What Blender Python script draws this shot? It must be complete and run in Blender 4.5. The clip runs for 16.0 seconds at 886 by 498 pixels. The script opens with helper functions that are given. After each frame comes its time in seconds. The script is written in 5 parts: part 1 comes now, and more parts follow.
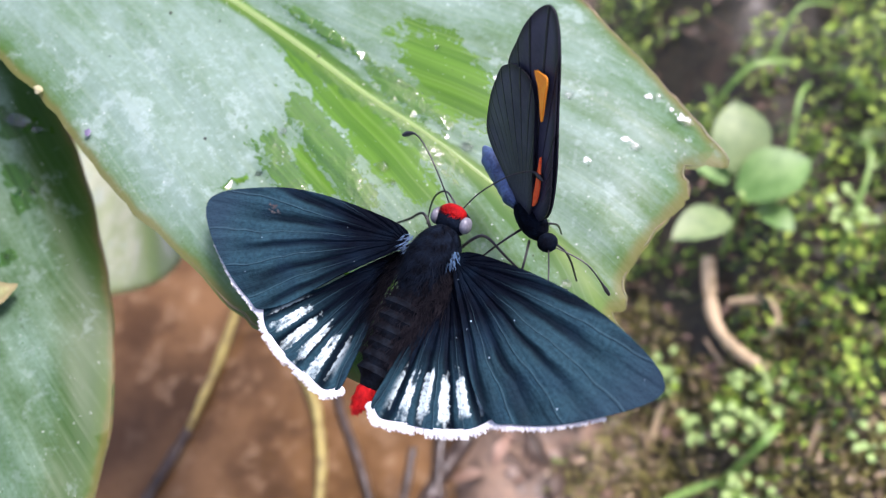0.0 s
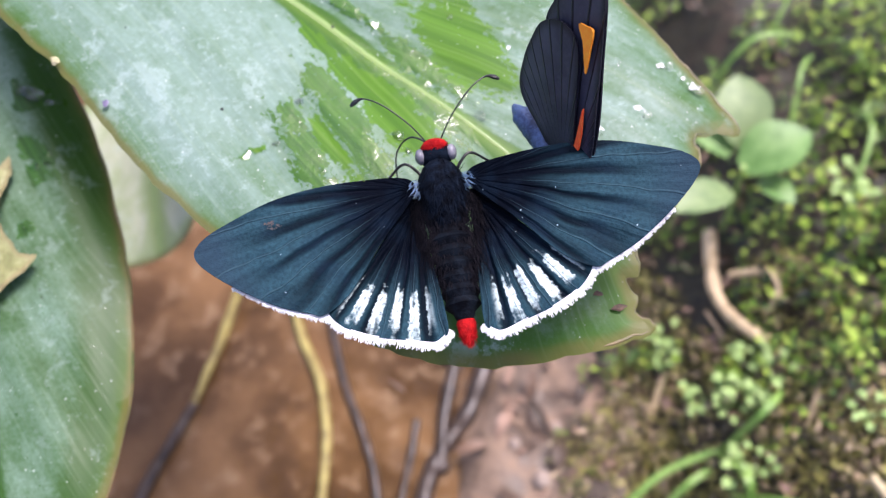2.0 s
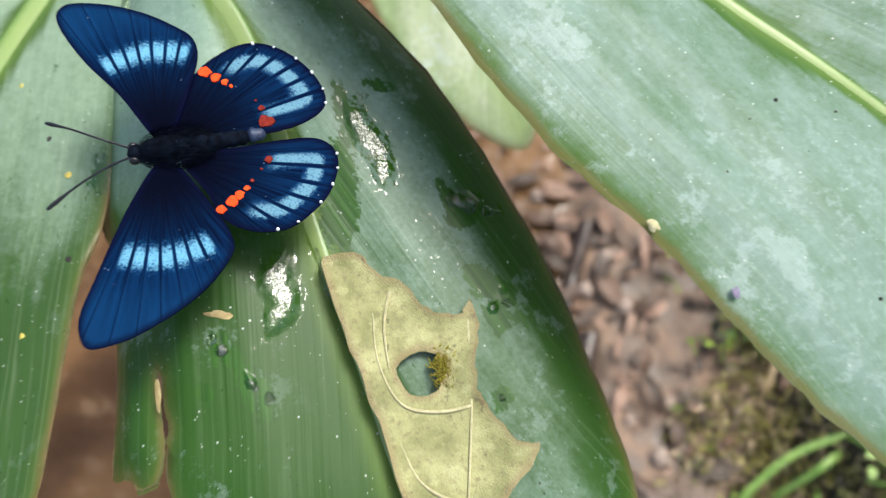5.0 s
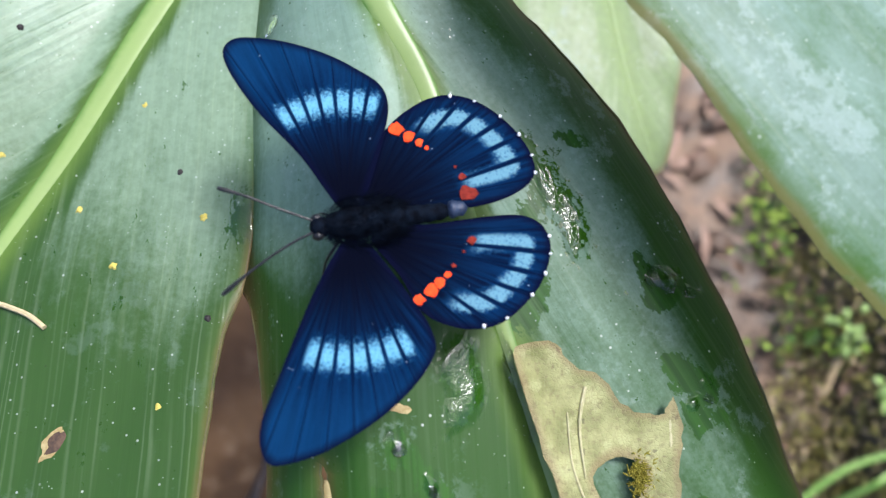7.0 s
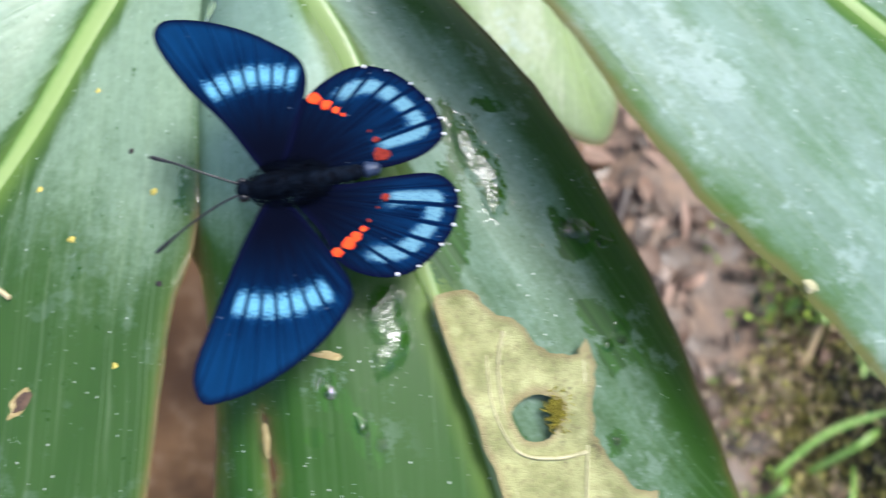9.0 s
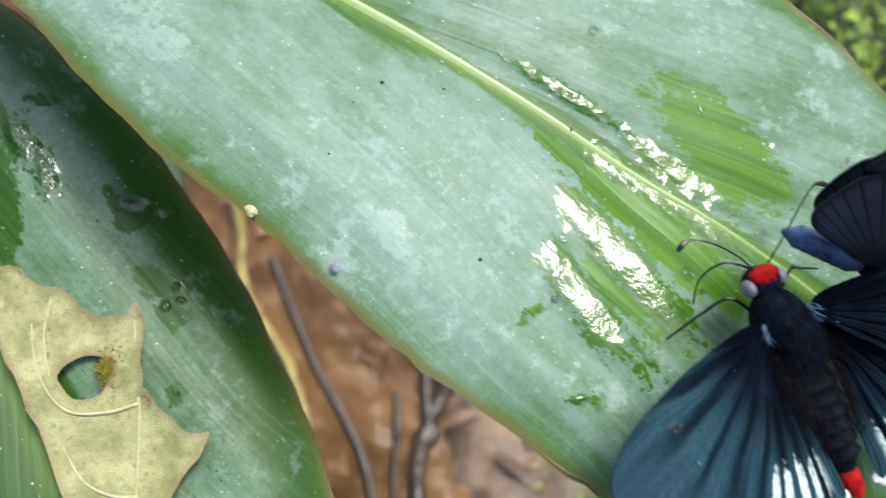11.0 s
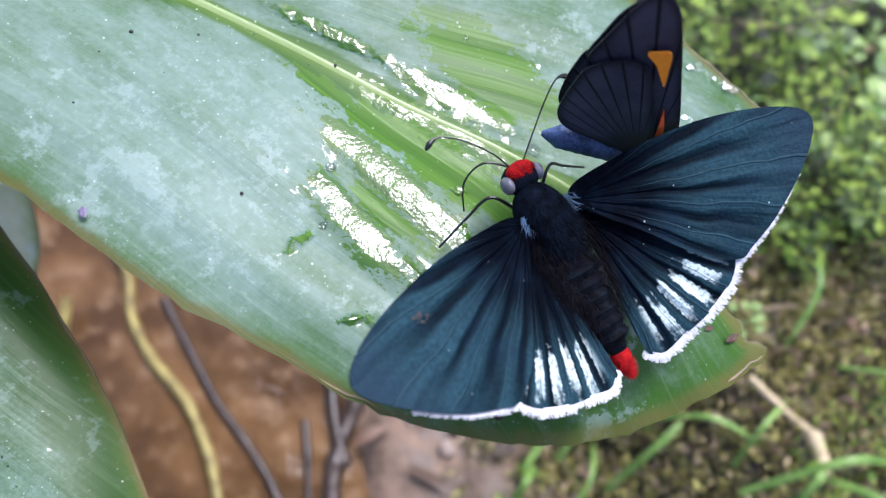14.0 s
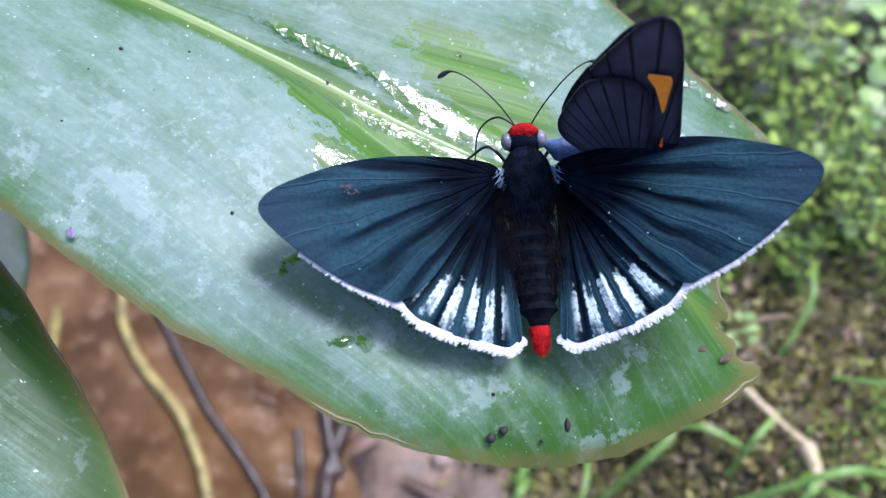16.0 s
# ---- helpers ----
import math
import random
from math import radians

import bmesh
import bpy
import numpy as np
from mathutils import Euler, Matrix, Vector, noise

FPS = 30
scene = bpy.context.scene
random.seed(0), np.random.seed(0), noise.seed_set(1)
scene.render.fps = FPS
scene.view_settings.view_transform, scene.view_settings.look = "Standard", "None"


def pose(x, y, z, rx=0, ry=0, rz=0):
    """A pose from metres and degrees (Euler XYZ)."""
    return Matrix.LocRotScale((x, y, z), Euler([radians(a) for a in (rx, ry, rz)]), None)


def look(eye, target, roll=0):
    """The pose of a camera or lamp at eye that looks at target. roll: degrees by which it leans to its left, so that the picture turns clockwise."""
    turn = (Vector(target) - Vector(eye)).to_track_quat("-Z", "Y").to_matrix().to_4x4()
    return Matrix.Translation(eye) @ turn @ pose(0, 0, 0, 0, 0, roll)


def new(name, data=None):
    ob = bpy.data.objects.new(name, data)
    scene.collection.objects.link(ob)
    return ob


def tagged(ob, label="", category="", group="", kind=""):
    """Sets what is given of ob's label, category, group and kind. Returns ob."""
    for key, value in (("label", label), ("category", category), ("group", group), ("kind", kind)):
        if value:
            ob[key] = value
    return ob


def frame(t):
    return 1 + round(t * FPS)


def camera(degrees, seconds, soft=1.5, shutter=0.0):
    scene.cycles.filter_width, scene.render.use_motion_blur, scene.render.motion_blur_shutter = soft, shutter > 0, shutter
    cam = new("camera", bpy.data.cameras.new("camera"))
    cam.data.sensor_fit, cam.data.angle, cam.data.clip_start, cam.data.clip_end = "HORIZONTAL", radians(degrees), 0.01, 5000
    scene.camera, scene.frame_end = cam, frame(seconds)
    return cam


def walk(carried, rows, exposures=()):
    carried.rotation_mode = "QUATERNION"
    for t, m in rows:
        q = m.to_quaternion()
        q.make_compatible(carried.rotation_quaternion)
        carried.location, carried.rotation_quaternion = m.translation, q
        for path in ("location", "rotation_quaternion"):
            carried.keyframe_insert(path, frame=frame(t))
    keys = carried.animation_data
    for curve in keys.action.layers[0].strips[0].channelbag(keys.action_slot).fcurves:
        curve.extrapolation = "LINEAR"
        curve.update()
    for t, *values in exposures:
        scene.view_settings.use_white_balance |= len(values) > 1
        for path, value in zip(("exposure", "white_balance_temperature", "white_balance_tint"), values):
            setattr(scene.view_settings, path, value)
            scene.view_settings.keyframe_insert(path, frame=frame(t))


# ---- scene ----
from mathutils.geometry import delaunay_2d_cdt

# The leaf frame: x to the right along the leaves, y down through them, z up their slope.
# One unit is 8 cm; the frame leans 70 degrees forward. Water level is z = 0 in the world.
U = 0.08
TILT = Matrix.Rotation(radians(-70), 4, "X")
HIGH = 0.295


def spot(x, y, z):
    """A place of the leaf frame in the world."""
    return TILT @ (Vector((x, y, z)) * U) + Vector((0, 0, HIGH))


def held(x, y, z, rx, ry, rz):
    """A pose of the leaf frame in the world."""
    turn = TILT @ Euler([radians(a) for a in (rx, ry, rz)]).to_matrix().to_4x4()
    return Matrix.Translation(spot(x, y, z)) @ turn


# ---- camera ----
cam = camera(59.7, 16.0, soft=1.2, shutter=0.4)
cam.data.dof.use_dof = True
cam.data.dof.focus_distance = 0.078
cam.data.dof.aperture_fstop = 25
PATH = [
    (0, 1.3016, -0.2618, -0.5985, 7.84, 11.86, 1.13),
    (0.5, 1.2952, -0.2822, -0.6067, 7.57, 11.36, 1.33),
    (1, 1.2885, -0.3131, -0.6144, 7.47, 10.97, 1.30),
    (1.5, 1.2758, -0.2913, -0.6288, 7.55, 10.76, 1.42),
    (2, 1.2752, -0.2815, -0.6150, 7.66, 10.16, 1.43),
    (2.5, 1.2702, -0.2551, -0.5936, 7.59, 9.75, 1.99),
    (3, 1.1849, -0.2873, -0.4818, 5.38, 5.80, 1.27),
    (3.5, 1.0679, -0.3115, -0.4302, 4.71, 5.80, 0.43),
    (4, 0.8816, -0.3379, -0.3779, 4.34, 5.12, 1.24),
    (4.2, 0.7432, -0.3069, -0.2802, 4.06, 1.56, 2.84),
    (4.5, 0.5379, -0.3069, -0.2758, 3.17, 3.73, 1.21),
    (4.6, 0.4318, -0.2799, -0.2038, 1.40, 1.85, 1.51),
    (5, 0.3008, -0.1063, -0.1283, 0.86, 0.97, 1.37),
    (5.2, 0.2668, -0.0472, -0.0804, -1.14, -0.20, 2.05),
    (7.3, 0.0409, 0.0304, 0.0389, 1.22, -3.01, -1.86),
    (7.5, 0.0380, 0.0230, 0.0419, 1.27, -3.13, -1.80),
    (8, 0.0428, 0.0003, 0.0355, 1.44, -3.34, -1.55),
    (8.5, 0.0551, -0.0140, 0.0284, 1.59, -3.40, -1.35),
    (9, 0.1600, -0.0482, -0.0011, 1.44, -3.40, 0.49),
    (9.5, 0.3817, -0.0840, -0.0923, 2.90, -1.98, 4.34),
    (9.6, 0.3356, -0.1408, -0.1206, -2.09, -0.75, 4.54),
    (10, 0.4530, -0.1243, -0.1236, -2.78, 0.34, 5.11),
    (10.2, 0.5233, -0.1057, -0.1158, -1.56, 0.23, 5.31),
    (12.3, 0.8028, -0.2554, -0.3325, -7.23, 3.73, 11.80),
    (12.5, 0.8181, -0.2436, -0.3335, -7.36, 3.79, 12.11),
    (13, 0.8272, -0.1867, -0.3279, -7.52, 3.79, 12.35),
    (13.5, 0.8714, -0.1651, -0.3544, -7.62, 3.71, 13.33),
    (14, 0.8751, -0.1576, -0.3656, -7.83, 3.63, 13.72),
    (14.5, 0.8815, -0.1583, -0.3697, -7.89, 3.57, 13.88),
    (15, 0.8721, -0.1633, -0.3656, -7.97, 3.61, 13.81),
    (15.5, 0.8766, -0.1557, -0.3655, -8.11, 3.78, 13.90),
    (16, 0.8826, -0.1517, -0.3474, -8.28, 3.89, 13.65),
]
walk(cam, [(t, held(x, y, z, 90 + pitch, roll, yaw)) for t, x, y, z, yaw, pitch, roll in PATH],
     exposures=[(0.0, 1.34, 6300, 26), (2.5, 1.36, 6280, 26), (3.5, 1.23, 6180, 22), (5.0, 1.08, 6600, 10), (7.5, 1.10, 6050, 13), (9.0, 1.22, 6100, 11), (9.5, 1.22, 6350, 7),
                (10.0, 1.08, 6600, 5), (12.5, 1.07, 5960, 14), (14.0, 1.07, 5840, 20), (16.0, 1.13, 5500, 23)])

# ---- light: a bright hazy sky through a gap in the trees, to the right ----
SUN_WAY = Vector((0.38, 0.25, 0.89)).normalized()
world = bpy.data.worlds.new("sky")
scene.world = world
world.use_nodes = True
wn = world.node_tree
sky = wn.nodes.new("ShaderNodeTexSky")
sky.sky_type = "NISHITA"
sky.sun_disc = False
sky.sun_elevation = math.asin(SUN_WAY.z)
sky.sun_rotation = math.atan2(SUN_WAY.x, SUN_WAY.y)
sky.air_density, sky.dust_density, sky.ozone_density = 1.0, 4.0, 1.0
wn.nodes["Background"].inputs[1].default_value = 0.112
wn.links.new(sky.outputs[0], wn.nodes["Background"].inputs[0])
sun = new("sun", bpy.data.lights.new("sun", "SUN"))
sun.data.energy, sun.data.angle, sun.data.color = 1.6, radians(19), (1.0, 0.985, 0.96)
sun.matrix_world = look(SUN_WAY * 3, (0, 0, 0))


# ---- materials ----
class Mat:
    """A node material with one principled surface; sockets or values feed its nodes."""

    def __init__(self, name):
        self.m = bpy.data.materials.new(name)
        self.m.use_nodes = True
        self.t = self.m.node_tree
        self.p = self.t.nodes["Principled BSDF"]

    def put(self, socket, value):
        if isinstance(value, bpy.types.NodeSocket):
            self.t.links.new(value, socket)
        elif isinstance(value, tuple) and len(value) == 3 and socket.type == "RGBA":
            socket.default_value = (*value, 1)
        else:
            socket.default_value = value

    def set(self, **values):
        for key, value in values.items():
            self.put(self.p.inputs[key.replace("_", " ")], value)
        return self

    def attr(self, name):
        n = self.t.nodes.new("ShaderNodeAttribute")
        n.attribute_name = name
        return n.outputs["Fac"]

    def place(self):
        return self.t.nodes.new("ShaderNodeTexCoord").outputs["Object"]

    def chance(self):
        return self.t.nodes.new("ShaderNodeObjectInfo").outputs["Random"]

    def island(self):
        return self.t.nodes.new("ShaderNodeNewGeometry").outputs["Random Per Island"]

    def math(self, op, a, b=0.0, c=0.0):
        n = self.t.nodes.new("ShaderNodeMath")
        n.operation = op
        for s, v in zip(n.inputs, (a, b, c)):
            self.put(s, v)
        return n.outputs[0]

    def step(self, value, lo, hi, to0=0.0, to1=1.0):
        n = self.t.nodes.new("ShaderNodeMapRange")
        n.interpolation_type = "SMOOTHSTEP"
        for s, v in zip(n.inputs, (value, lo, hi, to0, to1)):
            self.put(s, v)
        return n.outputs[0]

    def join(self, x, y, z=0.0):
        n = self.t.nodes.new("ShaderNodeCombineXYZ")
        for s, v in zip(n.inputs, (x, y, z)):
            self.put(s, v)
        return n.outputs[0]

    def noise(self, scale, detail=3.0, vector=None, rough=0.55):
        n = self.t.nodes.new("ShaderNodeTexNoise")
        self.put(n.inputs["Vector"], vector or self.place())
        self.put(n.inputs["Scale"], scale)
        self.put(n.inputs["Detail"], detail)
        self.put(n.inputs["Roughness"], rough)
        return n.outputs["Fac"]

    def cells(self, scale, vector=None, feature="F1"):
        n = self.t.nodes.new("ShaderNodeTexVoronoi")
        n.feature = feature
        self.put(n.inputs["Vector"], vector or self.place())
        self.put(n.inputs["Scale"], scale)
        return n.outputs["Distance"]

    def mix(self, fac, a, b):
        n = self.t.nodes.new("ShaderNodeMix")
        n.data_type = "RGBA"
        for s, v in zip((n.inputs[0], n.inputs[6], n.inputs[7]), (fac, a, b)):
            self.put(s, v)
        return n.outputs[2]

    def bump(self, height, strength=0.3, distance=0.0002):
        n = self.t.nodes.new("ShaderNodeBump")
        for key, v in (("Height", height), ("Strength", strength), ("Distance", distance)):
            self.put(n.inputs[key], v)
        return n.outputs[0]


def leaf_material(name, bloom, green, bloomy, lean, wetness=1.0, shine=0.40, through_light=0.18, worn=(0.6, 1.5), filmy=1.0, even=0.0, sheen_fall=(-0.25, 0.40), again=0.0, gloss=0.5, half=0.0, band=(0.030, 0.072), fibre=(0.08, 0.34), rimmed=0.0, chop=1.0, wet_gloss=0.95, flank=(0.045, 0.65), streaks=0.45, wet_rough=0.07, crumbly=1.0):
    """A ginger-like leaf: green under a pale wax bloom, fine veins, wet where the wax is washed off."""
    k = Mat(name)
    lat, lon, wet = k.attr("lat"), k.attr("lon"), k.attr("wet")
    side = k.math("ABSOLUTE", lat)
    across = k.math("SUBTRACT", side, k.math("MULTIPLY", lon, lean))
    veins = k.noise(1.0, 2.0, k.join(k.math("MULTIPLY", across, 120.0), k.math("MULTIPLY", lon, 2.0), lat))
    bands = k.noise(1.0, 3.0, k.join(k.math("MULTIPLY", across, 22.0), k.math("MULTIPLY", lon, 1.5), lat))
    drift = k.noise(1.0, 2.0, k.join(k.math("MULTIPLY", across, 17.0), 0.0, lat))
    wob = k.math("ADD", across, k.math("ADD", k.math("MULTIPLY", k.noise(60.0, 2.0), 0.012), k.math("MULTIPLY", drift, 0.09)))
    weight = k.step(k.noise(1.0, 1.0, k.join(k.math("MULTIPLY", across, 70.0), k.math("MULTIPLY", lon, 3.0), 2.0)), 0.35, 0.65)
    line = k.step(k.math("ABSOLUTE", k.math("SUBTRACT", k.math("FRACT", k.math("MULTIPLY", wob, 58.0)), 0.5)), 0.0, 0.22, 0.8, 0.0)
    line = k.math("MULTIPLY", line, weight)
    blotch = k.noise(1.0, 6.0, k.join(k.math("MULTIPLY", across, 26.0), k.math("MULTIPLY", lon, 12.0), lat), 0.62)
    clouds = k.noise(50.0, 4.0)
    wax = k.math("ADD", k.math("MULTIPLY", k.step(blotch, 0.38, 0.66), 0.50), k.math("MULTIPLY", k.step(clouds, 0.30, 0.70), 0.65))
    wax = k.math("ADD", k.math("MULTIPLY", wax, bloomy * (1 - even)), 0.75 * even)
    wax = k.math("ADD", wax, k.math("MULTIPLY", k.math("SUBTRACT", bands, 0.5), streaks))
    wax = k.math("ADD", wax, k.math("MULTIPLY", k.math("SUBTRACT", veins, 0.5), 0.30 - 0.22 * even))
    wax = k.math("SUBTRACT", wax, k.step(k.math("ADD", side, k.math("MULTIPLY", k.math("SUBTRACT", bands, 0.5), 0.06)), min(0.012, 0.4 * band[0]), k.math("ADD", 0.025 if band[0] > 0.02 else 0.012, k.math("MULTIPLY", lon, k.step(lat, 0.01, -0.01, band[0], band[1]) if half else 0.06)), 1.1, 0.0))
    edge = k.math("ADD", k.math("MULTIPLY", k.noise(1.0, 8.0, k.join(k.math("MULTIPLY", across, 46.0 * crumbly), k.math("MULTIPLY", lon, 22.0 * crumbly), lat), 0.75), 0.7),
                  k.math("MULTIPLY", k.noise(1500.0, 4.0, rough=0.7), 0.3))
    water = k.math("MULTIPLY", k.step(k.math("ADD", wet, k.math("MULTIPLY", k.math("SUBTRACT", edge, 0.5), 2.5 if bloomy > 0.9 else 4.5)), 0.48, 0.53), wetness)
    zone = k.step(k.math("ADD", wet, k.math("MULTIPLY", k.math("SUBTRACT", k.noise(300.0, 4.0), 0.5), 1.2)), 0.30, 0.55)
    spatter = k.math("MULTIPLY", k.step(k.math("ADD", k.noise(1700.0, 5.0, rough=0.7), k.math("MULTIPLY", zone, 0.10)), 0.685, 0.715), zone)
    spatter = k.math("MULTIPLY", spatter, wetness)
    water = k.math("MAXIMUM", water, spatter)
    bared = k.step(k.math("ADD", k.attr("bare"), k.math("MULTIPLY", k.math("SUBTRACT", edge, 0.5), 1.7)), 0.47, 0.53)
    water = k.math("MULTIPLY", water, k.math("SUBTRACT", 1.0, k.math("MULTIPLY", bared, 0.85 if bloomy > 0.9 else 0.2)))
    # wax thins towards the tip; the extra-pale base also paints in sky sheen
    sheen_loss = k.step(k.math("ADD", lon, k.math("MULTIPLY", k.math("SUBTRACT", clouds, 0.5), 0.5)), worn[0], worn[1], sheen_fall[0], sheen_fall[1])
    wax = k.math("SUBTRACT", wax, k.math("MULTIPLY", sheen_loss, k.step(lat, 0.05, -0.02, half, 1.0)) if half else sheen_loss)
    wax = k.math("SUBTRACT", wax, k.step(k.attr("rim"), 0.0, 0.075, k.step(lon, 0.65, 1.0, 0.50, 0.40 - 0.45 * even), 0.0))
    wax = k.math("SUBTRACT", wax, k.step(k.attr("rim"), 0.02, 0.10, rimmed, 0.0)) if rimmed else wax
    wax = k.math("SUBTRACT", wax, k.math("MULTIPLY", k.step(lon, 0.35, 0.65, 0.0, again), k.step(lat, 0.03, -0.03)))
    grit = k.math("MULTIPLY", k.math("SUBTRACT", k.noise(1500.0, 4.0, rough=0.7), 0.5), 0.5)
    wax = k.math("ADD", wax, grit)
    dull = k.mix(k.step(wax, 0.0, 1.0), green, bloom)
    dull = k.mix(k.math("MULTIPLY", line, k.step(bands, 0.30, 0.75, fibre[0], fibre[1])), dull, (0.46, 0.58, 0.36))
    film = k.step(k.math("ADD", k.noise(170.0, 10.0, rough=0.74), k.math("MULTIPLY", clouds, 0.30)), 0.70, 0.76, 0.0, 0.50)
    film = k.math("MULTIPLY", film, k.step(side, 0.06, 0.14))
    pale = k.mix(k.math("MULTIPLY", film, filmy), dull, (0.42, 0.54, 0.50))
    rich = k.mix(k.step(veins, 0.3, 0.7), (0.030, 0.115, 0.004), (0.070, 0.19, 0.012))
    rich = k.mix(k.math("MULTIPLY", line, 0.25), rich, (0.16, 0.30, 0.05))
    color = k.mix(water, pale, k.mix(0.7, rich, (0.012, 0.060, 0.004)) if bloomy < 0.9 else rich)
    color = k.mix(k.step(side, 0.0, flank[0], flank[1], 0.0), color, (0.17, 0.28, 0.045))
    mottle = k.step(k.noise(800.0, 6.0, rough=0.7), 0.42, 0.62, 0.0, 0.30 - 0.35 * even)
    color = k.mix(mottle, color, k.mix(0.5, green, (0.05, 0.07, 0.03)))
    flake = k.step(k.math("ADD", k.noise(900.0, 6.0, rough=0.72), k.math("MULTIPLY", clouds, 0.35)), 0.74, 0.81, 0.0, 0.20 * filmy)
    color = k.mix(k.math("MULTIPLY", flake, k.math("MULTIPLY", k.math("SUBTRACT", 1.0, water), k.step(wax, 0.15, 0.5))), color, (0.50, 0.62, 0.60))
    fresh = k.mix(k.step(veins, 0.3, 0.7), *(((0.046, 0.140, 0.006), (0.088, 0.220, 0.013)) if bloomy > 0.9 else ((0.012, 0.062, 0.004), (0.026, 0.105, 0.007))))
    fresh = k.mix(k.math("MULTIPLY", line, 0.35 if bloomy > 0.9 else 0.08), fresh, (0.22, 0.36, 0.08))
    color = k.mix(k.math("MULTIPLY", bared, 0.97), color, fresh)
    gate = k.step(k.noise(160.0, 2.0), 0.40, 0.52)
    white = k.math("MULTIPLY", k.step(k.cells(620.0), 0.095, 0.065), gate)
    white = k.math("ADD", white, k.math("MULTIPLY", k.step(k.cells(1300.0), 0.10, 0.07), k.step(k.noise(220.0, 2.0), 0.50, 0.56)))
    color = k.mix(k.math("MULTIPLY", white, 0.6), color, (0.68, 0.74, 0.66))
    dark = k.math("MULTIPLY", k.step(k.cells(330.0), 0.050, 0.035), k.step(k.noise(130.0, 1.0), 0.52, 0.56))
    color = k.mix(dark, color, (0.03, 0.035, 0.02))
    rim = k.math("ADD", k.attr("rim"), k.math("MULTIPLY", k.math("SUBTRACT", k.noise(300.0, 3.0), 0.5), 0.010))
    color = k.mix(k.step(k.math("DIVIDE", rim, k.step(lon, 1.2, 1.6, 1.0, 1.8)), 0.001, 0.011, 0.75, 0.0), color, (0.20, 0.12, 0.05))
    color = k.mix(k.step(rim, 0.006, 0.028, 0.45, 0.0), color, (0.09, 0.15, 0.025))
    height = k.math("MULTIPLY", k.math("MULTIPLY", veins, 0.16), k.math("SUBTRACT", 1.0, k.math("MULTIPLY", k.step(wet, 0.30, 0.75), 0.7)))
    ripple = k.math("ADD", k.noise(140.0, 3.0), k.math("ADD", k.math("MULTIPLY", k.noise(700.0, 3.0), 0.16 * chop), k.math("MULTIPLY", k.noise(2600.0, 2.0), 0.09 * chop)))
    height = k.math("ADD", height, k.math("MULTIPLY", ripple, k.math("MULTIPLY", k.step(wet, 0.30, 0.75), 1.15)))
    k.set(Base_Color=color, Roughness=k.step(k.math("MAXIMUM", water, k.math("MULTIPLY", bared, 0.2)), 0.0, 1.0, shine, wet_rough), Normal=k.bump(height, 0.8, 0.0005))
    k.set(IOR=1.5, Specular_IOR_Level=k.step(k.math("MAXIMUM", water, k.math("MULTIPLY", bared, 0.12)), 0.0, 1.0, gloss, wet_gloss))
    glow = k.t.nodes.new("ShaderNodeBsdfTranslucent")
    k.put(glow.inputs["Color"], k.mix(0.5, color, (0.25, 0.42, 0.05)))
    both = k.t.nodes.new("ShaderNodeMixShader")
    both.inputs[0].default_value = through_light
    k.t.links.new(k.p.outputs[0], both.inputs[1])
    k.t.links.new(glow.outputs[0], both.inputs[2])
    k.t.links.new(both.outputs[0], k.t.nodes["Material Output"].inputs["Surface"])
    return k.m


def plain(name, a, b, scale, rough, bump=0.3, deep=0.0003, metallic=0.0, **more):
    """Two tones mixed by noise at two scales, with relief."""
    k = Mat(name)
    n1, n2 = k.noise(scale, 4.0), k.noise(scale * 6, 3.0)
    f = k.math("ADD", k.math("MULTIPLY", n1, 0.65), k.math("MULTIPLY", n2, 0.35))
    k.set(Base_Color=k.mix(k.step(f, 0.35, 0.65), a, b), Roughness=rough, Metallic=metallic,
          Normal=k.bump(f, bump, deep), **more)
    return k.m


def hued(name, tones, rough=0.6, spec=0.4):
    """Many small pieces in one mesh, each with a tone of its own."""
    k = Mat(name)
    pick = k.island()
    color = tones[0]
    for i, tone in enumerate(tones[1:], 1):
        color = k.mix(k.step(pick, i / len(tones) - 0.08, i / len(tones) + 0.08), color, tone)
    k.set(Base_Color=k.mix(k.step(k.noise(600.0, 3.0), 0.3, 0.7, 0.0, 0.22), color, (0.05, 0.05, 0.02)), Roughness=rough, Specular_IOR_Level=spec)
    return k.m


LEAF_PALE = leaf_material("leaf_bloomed", (0.226, 0.336, 0.272), (0.046, 0.130, 0.018), 1.0, 0.20, 1.0, 0.36, 0.20, (0.95, 1.55), 0.85, 0.50, (-0.12, 0.34), 0.0, 0.15, 0.2, (0.008, 0.016), (0.06, 0.24), 0.0, 1.25, 1.0, (0.020, 0.5), 0.75)
LEAF_DEEP = leaf_material("leaf_green", (0.225, 0.345, 0.260), (0.024, 0.080, 0.009), 0.75, 0.26, 1.0, 0.42, 0.10, (0.42, 0.85), 0.35, 0.55, (-0.35, 0.9), 0.85, 0.26, 0.25, (0.030, 0.072), (0.03, 0.11), 0.42, 1.6, 0.85, (0.045, 0.65), 0.28, 0.15, 2.2)
LEAF_SIDE = leaf_material("leaf_mid_green", (0.25, 0.36, 0.24), (0.040, 0.096, 0.021), 0.70, 0.52, 1.0, 0.30, 0.16, (0.40, 0.95), 0.15, 0.45, (-0.3, 0.98), fibre=(0.06, 0.30), gloss=0.3)
LEAF_OLD = leaf_material("leaf_yellowed", (0.46, 0.49, 0.33), (0.29, 0.36, 0.17), 0.8, 0.3, 0.0, 0.5, 0.12)
